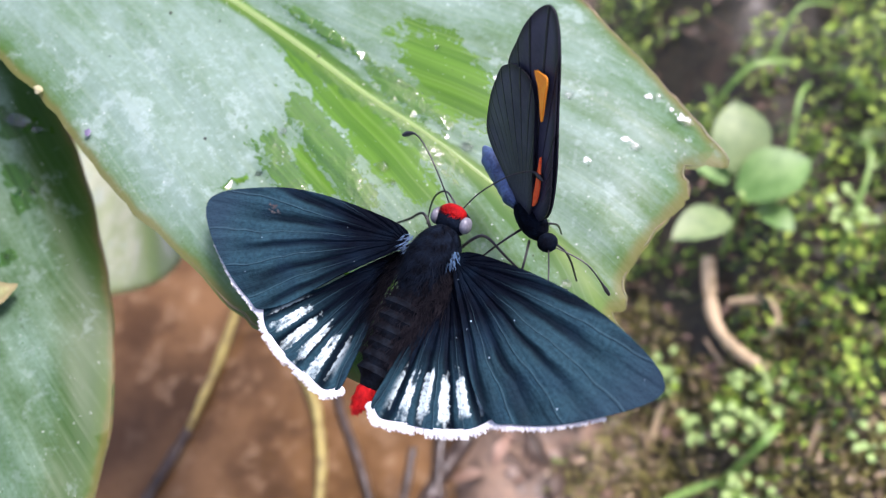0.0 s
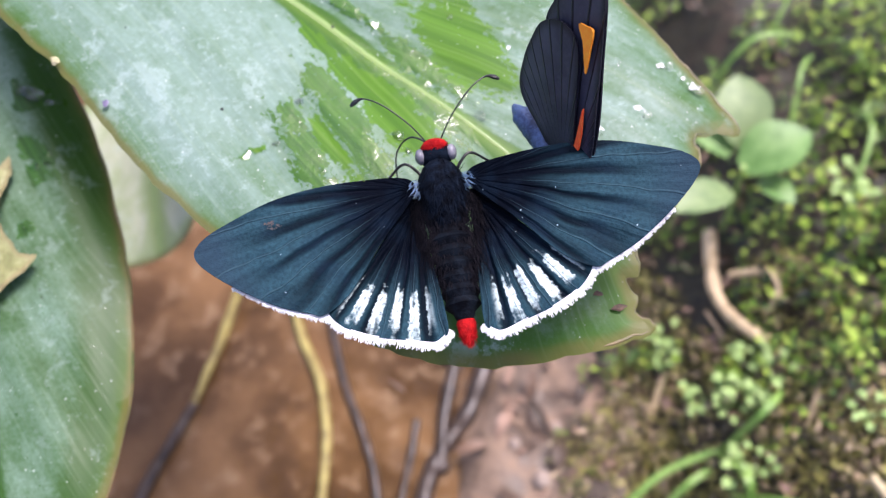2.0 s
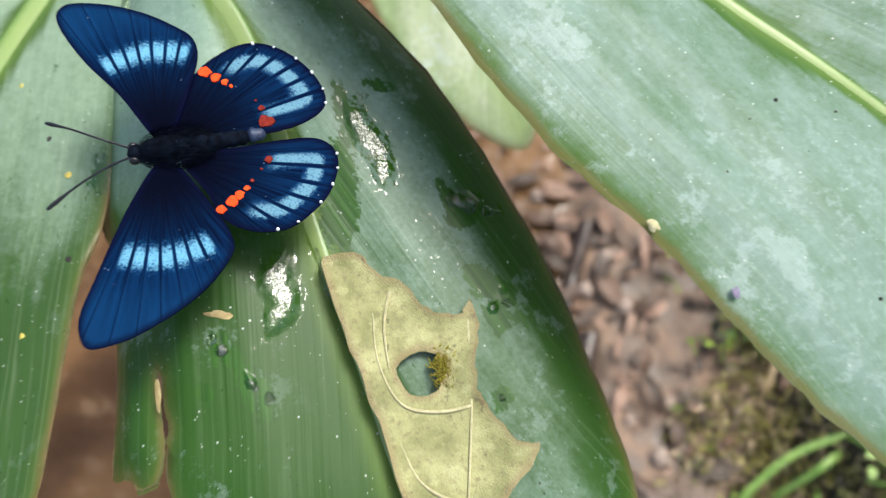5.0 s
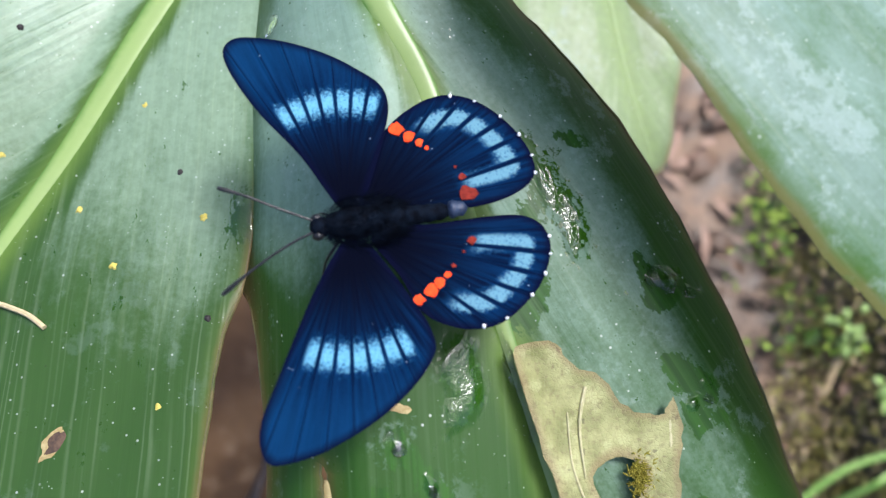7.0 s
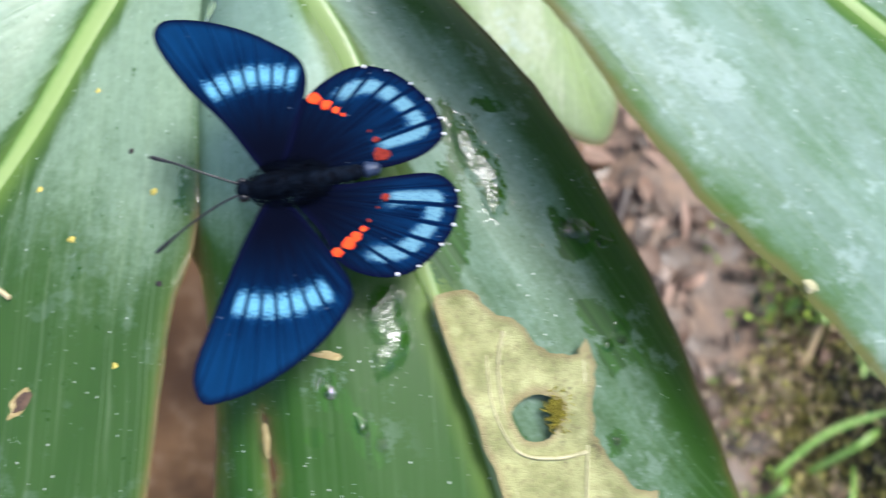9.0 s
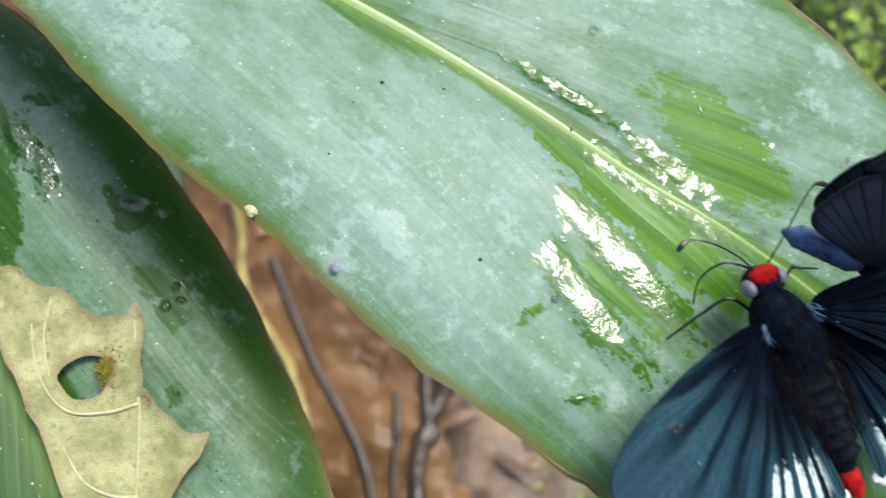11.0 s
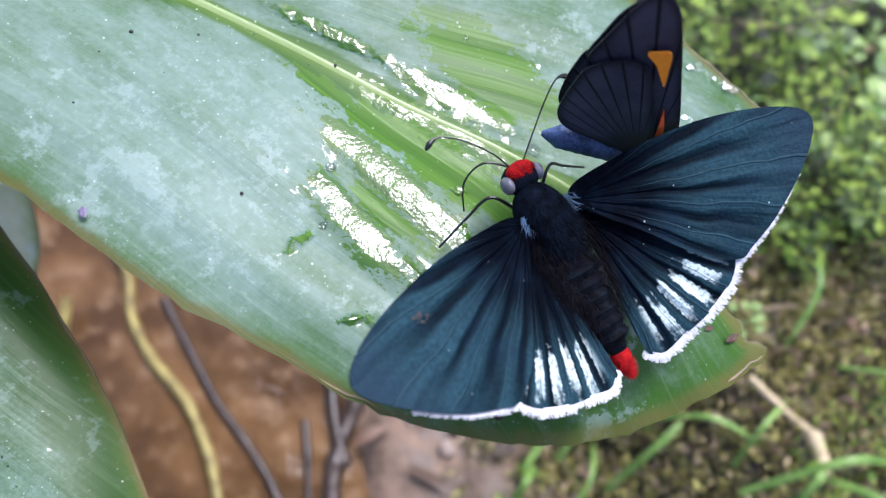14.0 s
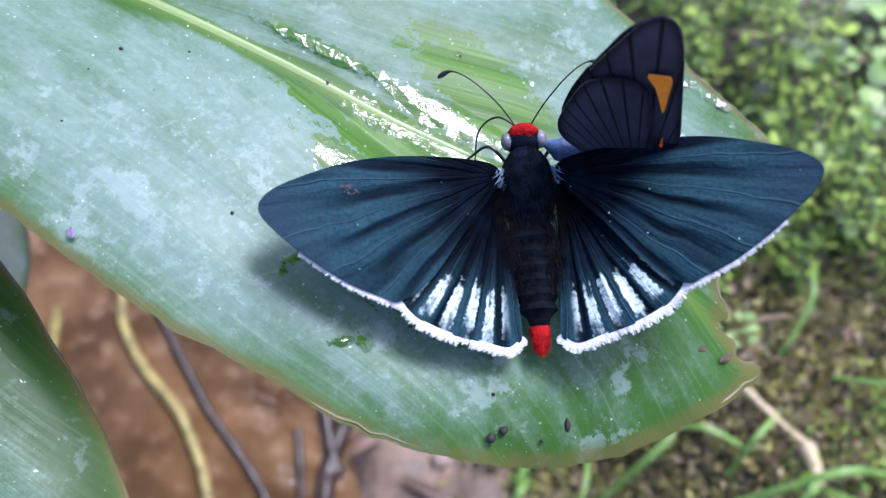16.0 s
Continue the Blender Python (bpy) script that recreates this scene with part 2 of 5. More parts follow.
LEAF_FADED = leaf_material("leaf_faded", (0.33, 0.40, 0.24), (0.20, 0.30, 0.11), 0.8, 0.3, 0.0, 0.5, 0.15)


def rib_material():
    """A pale stripe along the rib that fades into the green of the blade."""
    k = Mat("midrib_green")
    around = k.attr("around")
    fine, long_ = k.noise(700.0, 3.0), k.noise(90.0, 3.0)
    core = k.step(k.math("ADD", around, k.math("MULTIPLY", k.math("SUBTRACT", fine, 0.5), 0.5)), 0.25, 0.95)
    col = k.mix(core, (0.10, 0.22, 0.035), (0.24, 0.34, 0.11))
    col = k.mix(k.step(long_, 0.4, 0.7, 0.0, 0.35), col, (0.22, 0.35, 0.08))
    k.set(Base_Color=col, Roughness=0.34, Normal=k.bump(fine, 0.2, 0.0001))
    return k.m


RIB = rib_material()
MARGIN = plain("leaf_margin", (0.07, 0.09, 0.022), (0.18, 0.13, 0.05), 120.0, 0.5)
WOOD_DARK = plain("wet_stick", (0.020, 0.013, 0.009), (0.065, 0.044, 0.032), 120.0, 0.32)
TWIG = plain("dry_twig", (0.40, 0.30, 0.16), (0.62, 0.49, 0.30), 150.0, 0.7)
STRAW = plain("straw", (0.50, 0.40, 0.22), (0.66, 0.55, 0.33), 260.0, 0.6)
VINE = plain("vine_yellow", (0.15, 0.11, 0.03), (0.42, 0.35, 0.10), 160.0, 0.5)
GRASS = plain("grass_green", (0.10, 0.22, 0.03), (0.22, 0.36, 0.08), 140.0, 0.5)
SPROUT = plain("sprout_green", (0.17, 0.29, 0.06), (0.31, 0.45, 0.13), 240.0, 0.5)
SEEDLING = plain("seedling_leaf", (0.075, 0.18, 0.03), (0.15, 0.28, 0.07), 180.0, 0.5)
PALE_LEAF = plain("pale_leaf", (0.11, 0.18, 0.06), (0.19, 0.27, 0.10), 180.0, 0.5)
PEBBLE = plain("grey_pebble", (0.20, 0.15, 0.115), (0.36, 0.28, 0.22), 240.0, 0.5)
TAN_VEIN = plain("tan_vein", (0.36, 0.34, 0.17), (0.52, 0.48, 0.28), 600.0, 0.6)
DROPPING = plain("dark_dropping", (0.012, 0.010, 0.009), (0.04, 0.034, 0.03), 900.0, 0.7)
BIRD_WHITE = plain("white_splash", (0.72, 0.76, 0.74), (0.84, 0.86, 0.84), 900.0, 0.5)
POLLEN = plain("yellow_crumb", (0.50, 0.40, 0.06), (0.66, 0.56, 0.14), 900.0, 0.7)
PURPLE = plain("purple_stain", (0.09, 0.07, 0.14), (0.18, 0.16, 0.24), 900.0, 0.5)
HOLLOW = plain("dark_hollow", (0.05, 0.03, 0.02), (0.12, 0.07, 0.04), 900.0, 0.7)
BROWN_SCAR = plain("brown_scar", (0.30, 0.22, 0.08), (0.46, 0.37, 0.17), 700.0, 0.7)
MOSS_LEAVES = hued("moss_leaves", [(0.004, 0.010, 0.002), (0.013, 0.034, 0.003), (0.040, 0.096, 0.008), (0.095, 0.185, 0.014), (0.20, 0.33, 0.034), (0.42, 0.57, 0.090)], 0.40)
STRAWS = hued("straw_bits", [(0.16, 0.10, 0.06), (0.34, 0.24, 0.14), (0.50, 0.40, 0.26), (0.20, 0.30, 0.07)], 0.6)
OLIVE_MOSS = hued("olive_moss_blades", [(0.07, 0.060, 0.020), (0.28, 0.265, 0.065), (0.54, 0.51, 0.16), (0.62, 0.48, 0.31)], 0.7)
LITTER = hued("leaf_litter", [(0.045, 0.027, 0.017), (0.10, 0.058, 0.036), (0.19, 0.11, 0.07), (0.32, 0.20, 0.14)], 0.55)


def water_drop_material():
    k = Mat("clear_water")
    k.set(Base_Color=(1.0, 1.0, 1.0), Roughness=0.02, IOR=1.33, Transmission_Weight=1.0)
    return k.m


def ground_material():
    k = Mat("mossy_mud")
    w = k.place()
    n = k.t.nodes.new("ShaderNodeSeparateXYZ")
    k.put(n.inputs[0], w)
    big, mid, small = k.noise(14.0, 4.0), k.noise(70.0, 5.0), k.noise(420.0, 4.0)
    mud = k.mix(k.step(mid, 0.35, 0.65), (0.085, 0.056, 0.034), (0.26, 0.175, 0.115))
    mud = k.mix(k.step(small, 0.58, 0.75, 0.0, 0.5), mud, (0.36, 0.26, 0.18))
    # near-black base paints the shade in the gaps between plants into the soil
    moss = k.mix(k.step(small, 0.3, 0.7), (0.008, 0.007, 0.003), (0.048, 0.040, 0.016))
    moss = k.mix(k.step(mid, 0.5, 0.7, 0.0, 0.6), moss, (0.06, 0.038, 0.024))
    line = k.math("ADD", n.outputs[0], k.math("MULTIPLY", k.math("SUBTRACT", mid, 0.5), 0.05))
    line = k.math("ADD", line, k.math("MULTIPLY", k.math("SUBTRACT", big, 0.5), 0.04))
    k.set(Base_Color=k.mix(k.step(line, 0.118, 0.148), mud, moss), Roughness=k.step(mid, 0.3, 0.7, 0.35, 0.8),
          Normal=k.bump(k.math("ADD", mid, k.math("MULTIPLY", small, 0.4)), 0.6, 0.002))
    return k.m


def stream_material():
    k = Mat("muddy_water")
    a, b, c = k.noise(22.0, 4.0), k.noise(90.0, 4.0), k.noise(9.0, 2.0)
    col = k.mix(k.step(a, 0.35, 0.65), (0.062, 0.032, 0.012), (0.185, 0.102, 0.042))
    col = k.mix(k.step(b, 0.52, 0.70, 0.0, 0.6), col, (0.27, 0.18, 0.10))
    # broad dark patches paint shadows into the water colour
    col = k.mix(k.step(c, 0.48, 0.68, 0.0, 0.65), col, (0.040, 0.020, 0.009))
    k.set(Base_Color=col, Roughness=0.20, IOR=1.33, Normal=k.bump(k.math("ADD", k.noise(60.0, 3.0), k.math("MULTIPLY", b, 0.3)), 0.5, 0.004))
    return k.m


def dead_material():
    k = Mat("dead_leaf")
    a, b = k.noise(260.0, 4.0), k.noise(1500.0, 3.0)
    net = k.step(k.cells(2300.0, feature="DISTANCE_TO_EDGE"), 0.0, 0.16, 0.26, 0.0)
    col = k.mix(k.step(a, 0.3, 0.7), (0.17, 0.185, 0.055), (0.38, 0.385, 0.165))
    col = k.mix(k.step(b, 0.50, 0.72, 0.0, 0.65), col, (0.15, 0.13, 0.05))
    col = k.mix(k.step(k.noise(420.0, 5.0, rough=0.65), 0.52, 0.66, 0.0, 0.6), col, (0.42, 0.43, 0.20))
    col = k.mix(k.step(k.noise(700.0, 3.0), 0.66, 0.72, 0.0, 0.7), col, (0.06, 0.05, 0.025))
    col = k.mix(net, col, (0.24, 0.22, 0.10))
    col = k.mix(k.step(k.attr("rim"), 0.0, 0.012, 0.55, 0.0), col, (0.22, 0.15, 0.07))
    k.set(Base_Color=col, Roughness=0.6, Normal=k.bump(k.math("ADD", a, k.math("MULTIPLY", net, -0.8)), 0.5, 0.0003))
    return k.m


def skipper_wing_material(name, hind):
    """Blue-black scales with a teal dusting between dark veins; the hind wing has pale streaks."""
    k = Mat(name)
    ang, rad = k.attr("ang"), k.attr("rad")
    grain = k.noise(2600.0, 3.0)
    cloud = k.noise(220.0, 3.0)
    ray = k.noise(1.0, 3.0, k.join(k.math("MULTIPLY", ang, 15.0), k.math("MULTIPLY", rad, 7.0), 3.0))
    bent = k.math("ADD", ang, k.math("MULTIPLY", k.math("SUBTRACT", k.noise(160.0, 2.0), 0.5), 0.10))
    vein = k.step(k.math("ABSOLUTE", k.math("SUBTRACT", k.math("FRACT", k.math("MULTIPLY", bent, 4.6)), 0.5)), 0.010, 0.034, 0.85, 0.0)
    furrow = k.noise(1.0, 2.0, k.join(k.math("MULTIPLY", bent, 8.0), k.math("MULTIPLY", rad, 4.0), 7.0))
    cut = k.math("ABSOLUTE", k.math("SUBTRACT", k.math("FRACT", k.math("MULTIPLY", bent, 4.6)), 0.5))
    uneven = k.noise(1.0, 1.0, k.join(k.math("MULTIPLY", bent, 5.0), k.math("MULTIPLY", rad, 3.0), 11.0))
    groove = k.math("MULTIPLY", k.step(k.math("ADD", cut, k.math("MULTIPLY", k.math("SUBTRACT", uneven, 0.5), 0.5)), 0.22, 0.44), k.step(rad, 0.17, 0.27, 1.0, 0.15))
    dust = k.math("ADD", k.step(rad, 0.04, 0.19), k.math("MULTIPLY", k.math("SUBTRACT", ray, 0.5), 0.7))
    dust = k.math("MULTIPLY", k.step(dust, 0.1, 1.1), k.step(grain, 0.25, 0.7, 0.6, 1.0))
    dust = k.math("MULTIPLY", dust, k.math("MULTIPLY", k.step(furrow, 0.36, 0.54, 0.35, 1.0), k.math("SUBTRACT", 1.0, k.math("MULTIPLY", groove, 0.88))))
    col = k.mix(dust, (0.0012, 0.0025, 0.006), (0.024, 0.066, 0.086))
    col = k.mix(k.step(cloud, 0.45, 0.75, 0.0, 0.40), col, (0.009, 0.023, 0.044))
    col = k.mix(k.step(rad, 0.22, 0.29, 0.0, 0.55), col, (0.022, 0.040, 0.062))
    col = k.mix(k.math("MULTIPLY", vein, k.step(rad, 0.04, 0.12, 0.0, 0.55)), col, (0.050, 0.100, 0.125))
    if hind:
        wave = k.math("ABSOLUTE", k.math("SUBTRACT", k.math("FRACT", k.math("MULTIPLY", ang, 6.7)), 0.5))
        reach = k.math("ADD", rad, k.math("MULTIPLY", k.math("SUBTRACT", k.noise(1100.0, 3.0), 0.5), 0.055))
        reach = k.math("ADD", reach, k.math("MULTIPLY", k.math("SUBTRACT", k.noise(1.0, 1.0, k.join(k.math("MULTIPLY", ang, 14.0), 0.0, 9.0)), 0.5), 0.06))
        wave = k.math("ADD", wave, k.math("MULTIPLY", k.math("SUBTRACT", k.noise(2600.0, 3.0), 0.5), 0.34))
        streak = k.math("MULTIPLY", k.step(wave, 0.31, 0.22), k.math("MULTIPLY", k.step(reach, 0.122, 0.138), k.step(reach, 0.186, 0.160)))
        streak = k.math("MULTIPLY", streak, k.math("MULTIPLY", k.step(ang, -1.60, -1.50), k.step(ang, -0.82, -0.88)))
        streak = k.math("MULTIPLY", streak, k.step(k.noise(3000.0, 2.0), 0.30, 0.5, 0.4, 1.0))
        col = k.mix(streak, col, (0.60, 0.74, 0.72))
    flecks = k.math("MULTIPLY", k.step(k.cells(800.0), 0.085, 0.05), k.step(k.noise(330.0, 1.0), 0.54, 0.58))
    col = k.mix(flecks, col, (0.35, 0.45, 0.5))
    k.set(Base_Color=col, Roughness=0.6, Specular_IOR_Level=0.03,
          Normal=k.bump(k.math("ADD", ray, k.math("ADD", k.math("MULTIPLY", grain, 0.3), k.math("ADD", k.math("MULTIPLY", vein, 0.6), k.math("SUBTRACT", k.math("MULTIPLY", furrow, 0.6), k.math("MULTIPLY", groove, 0.9))))), 0.8, 0.0005))
    return k.m


def blue_wing_material(name, cells, first, last, black, hind):
    """Deep blue scales with a shining pale blue band, cut by dark veins into cells."""
    k = Mat(name)
    ang, rad, rim = k.attr("ang"), k.attr("rad"), k.attr("rim")
    grain = k.noise(4200.0, 3.0)
    cut = k.math("ABSOLUTE", k.math("SUBTRACT", k.math("FRACT", k.math("MULTIPLY", k.math("SUBTRACT", ang, first), cells / (last - first))), 0.5))
    vein = k.step(cut, 0.33, 0.42)
    rough_edge = k.math("MULTIPLY", k.math("SUBTRACT", k.noise(2600.0, 6.0, rough=0.80), 0.5), 0.022 if hind else 0.050)
    if hind:
        soft = k.math("ADD", rim, rough_edge)
        band = k.math("MULTIPLY", k.math("MULTIPLY", k.step(soft, 0.015, 0.025), k.step(soft, 0.051, 0.036)), k.step(rad, 0.120, 0.150))
    else:
        soft = k.math("ADD", rad, rough_edge)
        band = k.math("MULTIPLY", k.step(soft, 0.120, 0.146), k.step(soft, 0.176, 0.154))
        vein = k.math("MULTIPLY", vein, 0.9)
    band = k.math("MULTIPLY", band, k.math("MULTIPLY", k.step(ang, first - 0.02, first + 0.06), k.step(ang, last + 0.02, last - 0.06)))
    band = k.math("MULTIPLY", band, k.math("SUBTRACT", 1.0, vein))
    ray = k.noise(1.0, 3.0, k.join(k.math("MULTIPLY", ang, 30.0), k.math("MULTIPLY", rad, 10.0), 1.0))
    deep = k.mix(k.step(ray, 0.3, 0.7), (0.0008, 0.005, 0.022), (0.0020, 0.021, 0.072))
    col = k.mix(k.step(rad, 0.04, black, 1.0, 0.0), deep, (0.0012, 0.002, 0.007))
    if not hind:
        col = k.mix(k.step(k.math("ADD", rad, rough_edge), 0.15, 0.24, 0.0, 0.6), col, (0.004, 0.036, 0.105))
    col = k.mix(k.math("MULTIPLY", k.step(cut, 0.45, 0.49), 0.7), col, (0.001, 0.002, 0.012))
    pale = k.mix(k.step(k.math("MULTIPLY", band, k.step(grain, 0.25, 0.7, 0.45, 1.2)), 0.15, 0.95), (0.006, 0.06, 0.17), (0.125, 0.275, 0.35) if hind else (0.13, 0.36, 0.50))
    col = k.mix(band, col, pale)
    col = k.mix(k.step(rim, 0.0, 0.012, 0.9, 0.0), col, (0.002, 0.003, 0.016))
    flecks = k.math("MULTIPLY", k.step(k.cells(900.0), 0.075, 0.045), k.step(k.noise(300.0, 1.0), 0.55, 0.59))
    col = k.mix(k.math("MULTIPLY", flecks, 0.7), col, (0.30, 0.42, 0.55))
    k.set(Base_Color=col, Roughness=0.6, Specular_IOR_Level=0.01,
          Normal=k.bump(k.math("ADD", k.math("MULTIPLY", grain, 0.4), k.math("MULTIPLY", vein, 0.8)), 0.45, 0.0002))
    return k.m


def slate_wing_material():
    k = Mat("slate_wing")
    ang, rad = k.attr("ang"), k.attr("rad")
    cut = k.math("ABSOLUTE", k.math("SUBTRACT", k.math("FRACT", k.math("MULTIPLY", ang, 8.6)), 0.5))
    vein = k.step(cut, 0.40, 0.47)
    grain = k.noise(2400.0, 3.0)
    col = k.mix(k.step(k.noise(150.0, 3.0), 0.3, 0.7), (0.026, 0.027, 0.044), (0.056, 0.058, 0.088))
    col = k.mix(k.step(grain, 0.5, 0.8, 0.0, 0.5), col, (0.06, 0.06, 0.09))
    col = k.mix(vein, col, (0.004, 0.004, 0.008))
    col = k.mix(k.step(k.attr("rim"), 0.0, 0.012, 0.8, 0.0), col, (0.005, 0.005, 0.009))
    k.set(Base_Color=col, Roughness=0.42, Specular_IOR_Level=0.22, Sheen_Weight=0.03, Sheen_Tint=(0.5, 0.55, 0.9),
          Normal=k.bump(k.math("SUBTRACT", k.math("MULTIPLY", grain, 0.4), vein), 0.45, 0.0002))
    return k.m


WATER_DROP = water_drop_material()
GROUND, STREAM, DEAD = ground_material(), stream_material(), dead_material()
FORE_WING, HIND_WING = skipper_wing_material("skipper_fore_wing", False), skipper_wing_material("skipper_hind_wing", True)
BLUE_FORE = blue_wing_material("blue_fore_wing", 7, -0.42, 0.48, 0.19, False)
BLUE_HIND = blue_wing_material("blue_hind_wing", 7, -1.47, -0.55, 0.22, True)
SLATE = slate_wing_material()
FUR_BLACK = plain("black_fur", (0.0012, 0.0016, 0.003), (0.006, 0.011, 0.021), 900.0, 0.8, 0.7, 0.0004, Specular_IOR_Level=0.05)
DARK_FUR = plain("soot_black_fur", (0.0012, 0.0018, 0.004), (0.004, 0.008, 0.016), 900.0, 0.8, 0.7, 0.0004, Specular_IOR_Level=0.05)
BROWN_FUR = plain("brown_black_fur", (0.003, 0.003, 0.005), (0.013, 0.012, 0.015), 900.0, 0.8, 0.7, 0.0004, Specular_IOR_Level=0.05)
BELLY = plain("abdomen_black", (0.0012, 0.0016, 0.003), (0.008, 0.012, 0.018), 700.0, 0.7, 0.6, 0.0003, Specular_IOR_Level=0.05)
SLATE_BODY = plain("slate_body", (0.018, 0.034, 0.085), (0.085, 0.15, 0.31), 700.0, 0.5, 0.6, 0.0003)
RED_FUR = plain("red_scales", (0.24, 0.003, 0.004), (0.50, 0.008, 0.008), 1400.0, 0.7, 0.8, 0.0004, Specular_IOR_Level=0.15)
EYE = plain("grey_eye", (0.13, 0.13, 0.15), (0.24, 0.24, 0.27), 500.0, 0.25, 0.1)
CHITIN = plain("black_chitin", (0.003, 0.003, 0.004), (0.010, 0.010, 0.014), 900.0, 0.35)
FRINGE = plain("white_fringe", (0.66, 0.67, 0.68), (0.82, 0.83, 0.83), 1500.0, 0.7)
ORANGE = plain("orange_scales", (0.84, 0.050, 0.008), (0.95, 0.10, 0.016), 1800.0, 0.6, Specular_IOR_Level=0.1)
AMBER = plain("amber_scales", (1.0, 0.27, 0.010), (1.0, 0.36, 0.02), 1800.0, 0.6)
RED_BAR = plain("red_bar", (0.80, 0.07, 0.012), (0.92, 0.15, 0.03), 1800.0, 0.6)
DULL_RED = plain("dull_red_scales", (0.11, 0.008, 0.005), (0.24, 0.024, 0.013), 1800.0, 0.6, Specular_IOR_Level=0.1)
DUSK_BLUE = plain("dusk_blue_scales", (0.008, 0.015, 0.04), (0.03, 0.055, 0.11), 900.0, 0.5)
TUFT = plain("pale_blue_hair", (0.02, 0.055, 0.11), (0.07, 0.15, 0.26), 1500.0, 0.5)
BLEMISH = plain("worn_scales", (0.012, 0.022, 0.028), (0.050, 0.036, 0.032), 1200.0, 0.7)
WHITE_DOT = plain("white_dot", (0.80, 0.83, 0.88), (0.88, 0.90, 0.92), 1500.0, 0.6)


# ---- shapes ----
def link(name, bm, material, smooth=True):
    me = bpy.data.meshes.new(name)
    bmesh.ops.recalc_face_normals(bm, faces=bm.faces[:])
    bm.to_mesh(me)
    bm.free()
    if smooth:
        me.polygons.foreach_set("use_smooth", [True] * len(me.polygons))
        me.set_sharp_from_angle(angle=radians(48))
    me.materials.append(material)
    return new(name, me)


def part(name, bm, material, parent, label="", smooth=True):
    """One mesh object under a thing or under a part."""
    ob = link(name, bm, material, smooth)
    ob.parent = parent
    return tagged(ob, label)


def field(ob, name, values):
    ob.data.attributes.new(name, "FLOAT", "POINT").data.foreach_set("value", [float(v) for v in values])


def spline(points, steps=6, closed=False):
    """A smooth curve through the points (Catmull-Rom)."""
    pts = [Vector(p) for p in points]
    n, out = len(pts), []
    for i in range(n if closed else n - 1):
        if closed:
            a, b, c, d = (pts[(i + k) % n] for k in (-1, 0, 1, 2))
        else:
            a, b, c, d = pts[max(i - 1, 0)], pts[i], pts[i + 1], pts[min(i + 2, n - 1)]
        for s in range(steps):
            t = s / steps
            out.append(0.5 * (2 * b + (c - a) * t + (2 * a - 5 * b + 4 * c - d) * t * t + (3 * b - a - 3 * c + d) * t ** 3))
    return out if closed else out + [pts[-1]]


def tube(bm, points, radii, sides=8, closed_ends=True, flat=1.0, up=(0, 0, 1)):
    """A tapered tube along points; flat squeezes it along its second side."""
    pts = [Vector(p) for p in points]
    rings = []
    for i, p in enumerate(pts):
        way = (pts[min(i + 1, len(pts) - 1)] - pts[max(i - 1, 0)]).normalized()
        side = way.cross(Vector(up))
        side = side.normalized() if side.length > 1e-4 else way.orthogonal().normalized()
        over = side.cross(way)
        r = radii[i] if isinstance(radii, (list, tuple)) else radii
        rings.append([bm.verts.new(p + r * (math.cos(a) * side + math.sin(a) * over * flat)) for a in (2 * math.pi * k / sides for k in range(sides))])
    for a, b in zip(rings, rings[1:]):
        for k in range(sides):
            bm.faces.new((a[k], a[(k + 1) % sides], b[(k + 1) % sides], b[k]))
    if closed_ends:
        bm.faces.new(rings[0][::-1])
        bm.faces.new(rings[-1])


def ball(bm, centre, size, turn=None, segments=14, rings=9):
    m = Matrix.Translation(centre) @ (turn or Matrix()) @ Matrix.Diagonal((*size, 1))
    bmesh.ops.create_uvsphere(bm, u_segments=segments, v_segments=rings, radius=1, matrix=m)


def inside(points, loop):
    """Which 2D points lie inside a closed loop."""
    p, q = np.array(points, float), np.array([(v[0], v[1]) for v in loop], float)
    hit = np.zeros(len(p), bool)
    for a, b in zip(q, np.roll(q, -1, 0)):
        cross = (a[1] > p[:, 1]) != (b[1] > p[:, 1])
        hit ^= cross & (p[:, 0] < (b[0] - a[0]) * (p[:, 1] - a[1]) / (b[1] - a[1] + 1e-15) + a[0])
    return hit


def sheet(outline, cell, hole=None):
    """A flat outline, with a hole if given, filled with small triangles, ready to be bent."""
    loops = [outline] + ([hole] if hole else [])
    pts, edges = [], []
    for loop in loops:
        k = len(pts)
        pts += [Vector((v[0], v[1])) for v in loop]
        edges += [(k + i, k + (i + 1) % len(loop)) for i in range(len(loop))]
    xs, ys = [v[0] for v in outline], [v[1] for v in outline]
    grid = [(x + (0.5 * cell if j % 2 else 0.0), y) for j, y in enumerate(np.arange(min(ys), max(ys), cell * 0.87)) for x in np.arange(min(xs), max(xs), cell)]
    keep = inside(grid, outline)
    far = to_line(grid, list(outline) + [outline[0]])[0] > cell * 0.45
    if hole:
        keep &= ~inside(grid, hole)
        far &= to_line(grid, list(hole) + [hole[0]])[0] > cell * 0.45
    pts += [Vector(g) for g, ok in zip(grid, keep & far) if ok]
    verts, _, faces, _, _, _ = delaunay_2d_cdt(pts, edges, [], 1, 1e-7)
    bm = bmesh.new()
    made = [bm.verts.new((v.x, v.y, 0)) for v in verts]
    mids = [sum((verts[i] for i in f), Vector((0, 0))) / len(f) for f in faces]
    good = inside(mids, outline)
    if hole:
        good &= ~inside(mids, hole)
    for f, ok in zip(faces, good):
        if ok:
            bm.faces.new([made[i] for i in f])
    loose = [v for v in bm.verts if not v.link_faces]
    bmesh.ops.delete(bm, geom=loose, context="VERTS")
    return bm


